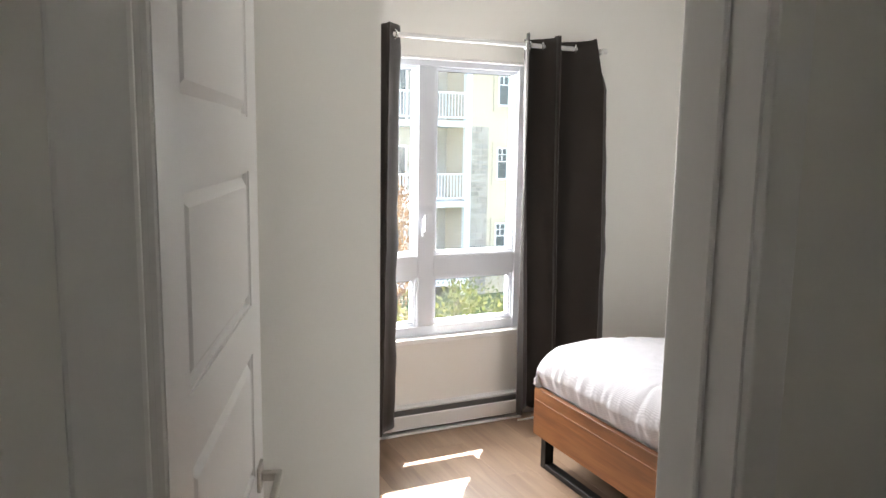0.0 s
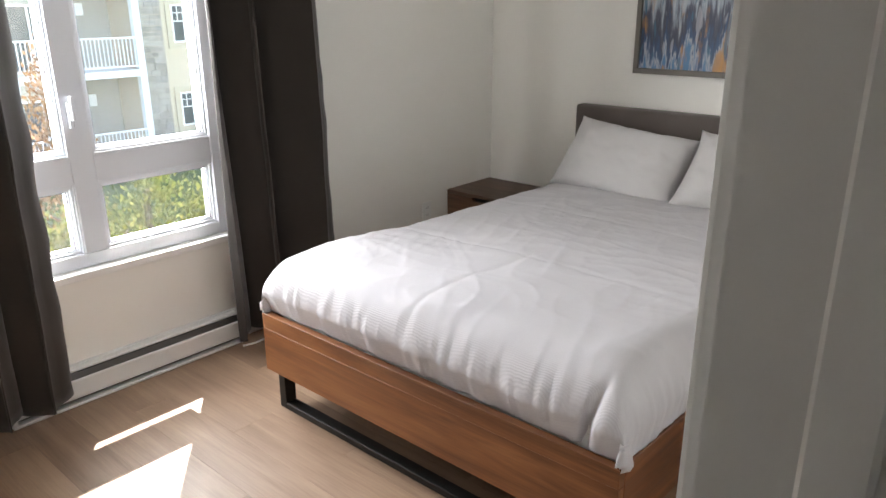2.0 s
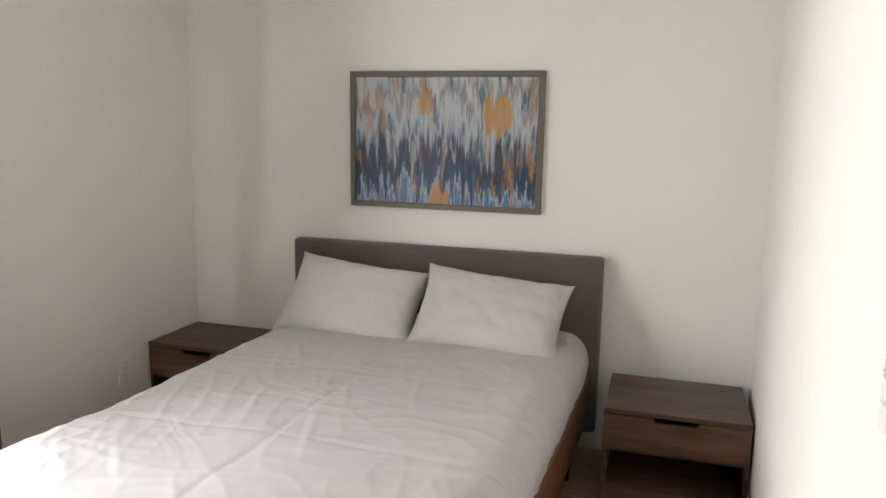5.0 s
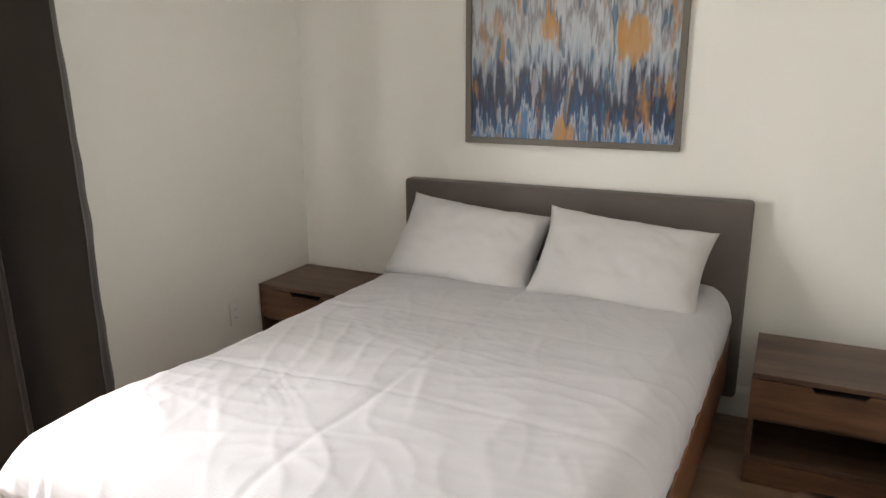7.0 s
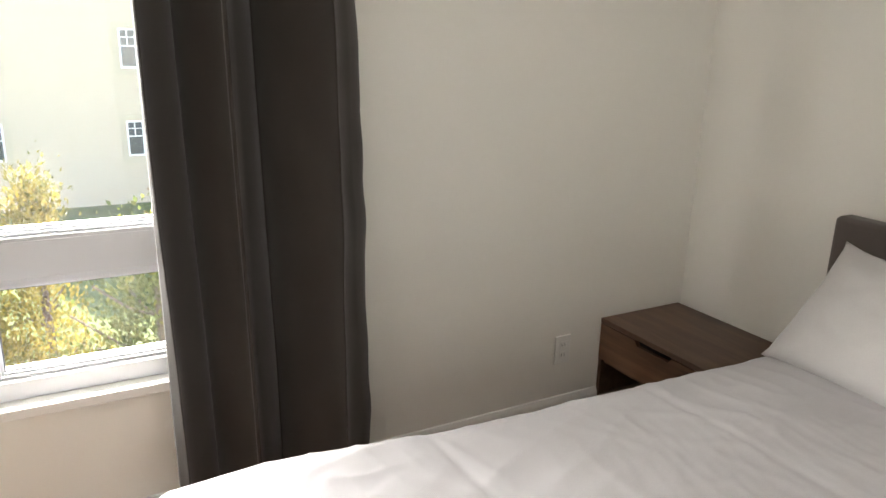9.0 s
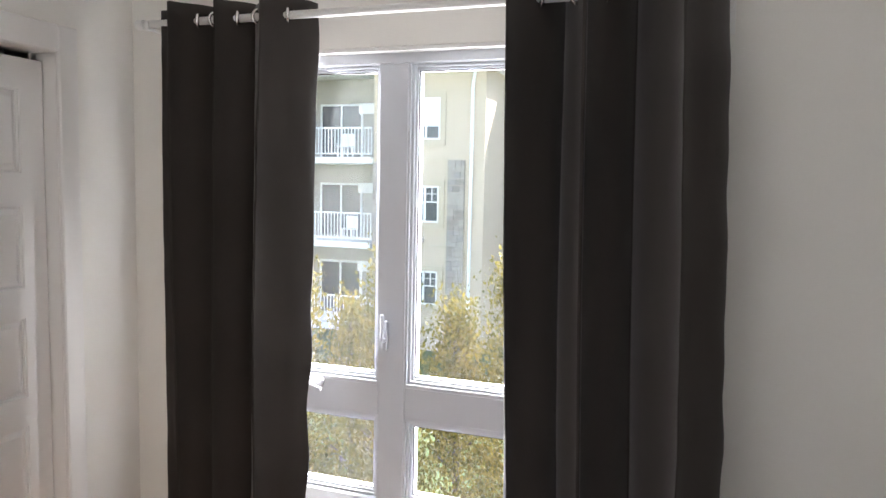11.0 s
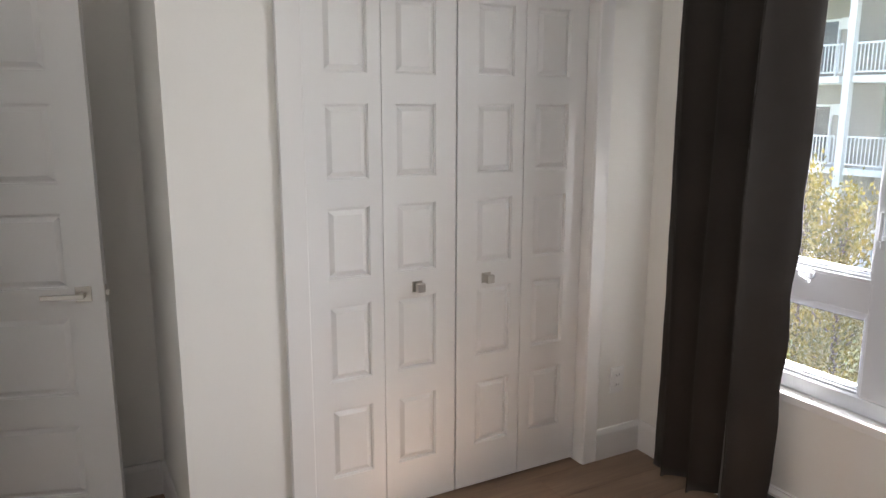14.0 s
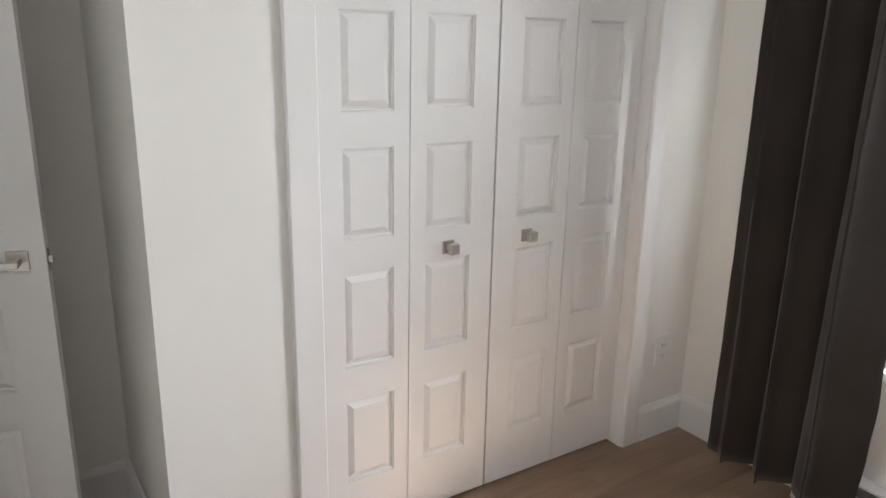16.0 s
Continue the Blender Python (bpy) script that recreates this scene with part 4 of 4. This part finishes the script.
LEVELS = ((3.15, 4.6), (0.27, 1.55), (-2.65, -1.45))
for k, (z0, z1) in enumerate(LEVELS):
    far_window(-8.0, -6.42, z0, z1, FY, 3, k == 0)
    far_window(13.9, 15.35, z0, z1, FY, 3)
    far_window(-4.65, -3.7, z0, z1, FY + 3.0, 2, k == 0)
    far_window(-1.0, 0.6, z0, z1, FY + 3.0, 3)
    far_window(4.2, 5.8, z0, z1, FY + 3.0, 3)
    for bx in (-20.6,):
        far_window(bx, bx + 1.5, z0, z1, FY, 3)

for x0, x1 in ((-8.94, -8.4), (-6.1, -5.48), (12.7, 13.5)):
    stones = bmesh.new()
    z = GROUND
    while z < 2.3:
        h = random.choice((0.16, 0.2, 0.24))
        x = x0
        while x < x1 - 0.02:
            wd = min(random.uniform(0.18, 0.42), x1 - x)
            if x1 - x - wd < 0.1:
                wd = x1 - x
            add_box(stones, x + 0.006, FY - 0.07 - random.uniform(0, 0.03), z + 0.006, x + wd - 0.006, FY + 0.01, z + h - 0.006)
            x += wd
        z += h
    tagged(part("stone_cladding", stones, M_STONE, house, "grey-brown stacked stone pier"), kind="stuff")


def balcony(x0, x1, floor_z):
    b = part("balcony", boxes((x0, FY - 0.15, floor_z - 0.22, x1, FY + 2.0, floor_z)), M_WHITE, house)
    rails = boxes((x0, FY - 0.1, floor_z + 1.02, x1, FY - 0.04, floor_z + 1.08), (x0, FY - 0.1, floor_z + 0.1, x1, FY - 0.05, floor_z + 0.15))
    n = int((x1 - x0) / 0.13)
    for k in range(n + 1):
        x = x0 + (x1 - x0) * k / n
        add_box(rails, x - 0.014, FY - 0.088, floor_z + 0.15, x + 0.014, FY - 0.06, floor_z + 1.02)
    part("railing", rails, M_WHITE, b, "white picket railing")
    part("patio_door", boxes((x0 + 0.5, FY + 1.95, floor_z + 0.05, x0 + 2.2, FY + 1.995, floor_z + 2.05)), M_SHADEGLASS, b)
    part("door_frame", boxes((x0 + 0.42, FY + 1.93, floor_z, x0 + 0.5, FY + 1.999, floor_z + 2.13), (x0 + 2.2, FY + 1.93, floor_z, x0 + 2.28, FY + 1.999, floor_z + 2.13),
                             (x0 + 0.5, FY + 1.93, floor_z + 2.05, x0 + 2.2, FY + 1.999, floor_z + 2.13), (x0 + 1.31, FY + 1.93, floor_z + 0.05, x0 + 1.39, FY + 1.96, floor_z + 2.05)), M_WHITE, b)
    part("vent_box", boxes((x1 - 1.5, FY + 1.9, floor_z + 1.75, x1 - 0.8, FY + 2.0, floor_z + 2.15)), M_WHITE, b)


for fz in (2.52, -0.55, -3.62):
    for x0, x1 in ((-12.62, -9.0), (-16.9, -13.1), (8.6, 12.55)):
        balcony(x0, x1, fz)
for x in (-12.86, -17.1, 12.6, 8.5):
    part("post", boxes((x - 0.12, FY - 0.12, GROUND, x + 0.12, FY + 0.12, TOP)), M_WHITE, house)
part("partition_wall", boxes((-12.95, FY + 0.12, GROUND, -12.77, FY + 2.0, TOP)), M_GREYSTUC, house)
part("wall_light", boxes((-7.35, FY - 0.16, -0.46, -6.95, FY, -0.26), bevel=0.02), M_GREYSTUC, house)


def balcony_chair(x, z):
    c = thing("balcony_chair", "white plastic chair on a balcony", "chair", "balcony chairs", (x, FY + 0.6, z))
    part("seat", boxes((-0.25, -0.25, 0.4, 0.25, 0.25, 0.44), bevel=0.01), M_WHITE, c)
    part("backrest", boxes((-0.25, 0.2, 0.44, 0.25, 0.25, 0.9), bevel=0.01), M_WHITE, c)
    for sx in (-0.22, 0.18):
        for sy in (-0.22, 0.18):
            part("leg", boxes((sx, sy, 0, sx + 0.04, sy + 0.04, 0.4)), M_WHITE, c)


balcony_chair(-10.4, 2.52)
balcony_chair(-10.2, -0.55)


def tree(name, label, x, y, height, radius, mat, seed, shape, leaves=11000, size=0.045):
    """Trunk with limbs and a crown of small leaf sprays with gaps."""
    rnd = random.Random(seed)
    t = thing(name, label, "tree", name + "s", (x, y, GROUND))
    bits = [tube([(0, 0, 0), (0.03, 0.02, height * 0.4), (0, 0.03, height * 0.75), (0, 0, height * 0.97)], 0.05, 7)]
    for k in range(14):
        a, z = rnd.uniform(0, math.tau), height * rnd.uniform(0.15, 0.85)
        ln = radius * rnd.uniform(0.5, 0.95) * shape(z / height)
        bits.append(tube([(0, 0, z), (ln * 0.5 * math.cos(a), ln * 0.5 * math.sin(a), z + ln * 0.3), (ln * math.cos(a), ln * math.sin(a), z + ln * 0.75)], 0.014, 5))
    part("trunk", join(*bits), M_BARK, t)
    clumps = []
    for k in range(150):
        z = rnd.uniform(0.03, 1.0)
        a = rnd.uniform(0, math.tau)
        rr = radius * shape(z) * rnd.uniform(0.35, 1.08)
        clumps.append((rr * math.cos(a), rr * math.sin(a), z * height, a))
    verts, faces = [], []
    for k in range(leaves):
        cx, cy, cz, ca = clumps[k % len(clumps)]
        p = Vector((cx + rnd.gauss(0, 0.13), cy + rnd.gauss(0, 0.13), cz + rnd.gauss(0, 0.19)))
        up = Vector((math.cos(ca) * 0.5 + rnd.gauss(0, 0.4), math.sin(ca) * 0.5 + rnd.gauss(0, 0.4), 1.0 + rnd.gauss(0, 0.3))).normalized()
        sd = up.cross(Vector((rnd.gauss(0, 1), rnd.gauss(0, 1), rnd.gauss(0, 1)))).normalized()
        s = size * rnd.uniform(0.6, 1.5)
        i = len(verts)
        verts += [p, p + up * s * 0.6 + sd * s * 0.38, p + up * s * 1.4, p + up * s * 0.6 - sd * s * 0.38]
        faces.append((i, i + 1, i + 2, i + 3))
    me = bpy.data.meshes.new("crown")
    me.from_pydata(verts, [], faces)
    me.materials.append(mat)
    ob = new("crown", me)
    ob.parent = t
    return t


def cone(z):
    return max(0.0, (1 - z) ** 0.7) * min(1, 0.55 + z * 2)


def dome(z):
    return max(0.0, 1 - ((z - 0.5) / 0.52) ** 2) ** 0.5


rr = random.Random(4)
for k in range(15):
    x = -9.5 + k * 0.78 + rr.uniform(-0.15, 0.15)
    tree("cedar_tree", "yellow-green cedar in a clipped row", x, 10.5 + rr.uniform(-0.3, 0.3), 4.2 + rr.uniform(-0.35, 0.75), 0.75, M_CEDAR, k, cone)
for x, y, h in ((2.6, 9.5, 3.6), (3.6, 9.2, 3.3), (4.9, 10.0, 3.5), (6.2, 9.8, 3.2), (7.6, 10.4, 2.8)):
    tree("green_shrub", "leafy green shrub below the window", x, y, h, 1.0, M_GREEN, int(x * 10), dome, 10000, 0.05)
for x, y, h in ((3.4, 11.0, 4.7), (4.4, 11.5, 5.1)):
    tree("rust_tree", "small tree with rust-coloured autumn leaves", x, y, h, 0.8, M_RUST, int(x * 10), cone, 5200, 0.05)

# ---- floor planks, laid along y ----
PLANK_W, PLANK_L = 0.18, 1.22
plank_meshes = {}
col = 0
x = -1.4
prnd = random.Random(11)
while x < EAST - 0.01:
    wd = min(PLANK_W, EAST - x)
    y_end = NORTH if x > -0.4 else 0.36
    y = -1.6 - (col * 0.43) % PLANK_L
    while y < y_end - 0.005:
        a, b = max(y, -1.6), min(y + PLANK_L, y_end)
        if b - a > 0.02:
            key = (round(wd, 3), round(b - a, 3))
            if key not in plank_meshes:
                bm = boxes((0.0002, 0.0003, -0.011, wd - 0.0002, b - a - 0.0003, 0.0), bevel=0.0005)
                plank_meshes[key] = mesh_of("plank", bm, M_FLOOR)
            shared("plank", plank_meshes[key], floor, (x, a, 0))
        y += PLANK_L
    x += PLANK_W
    col += 1
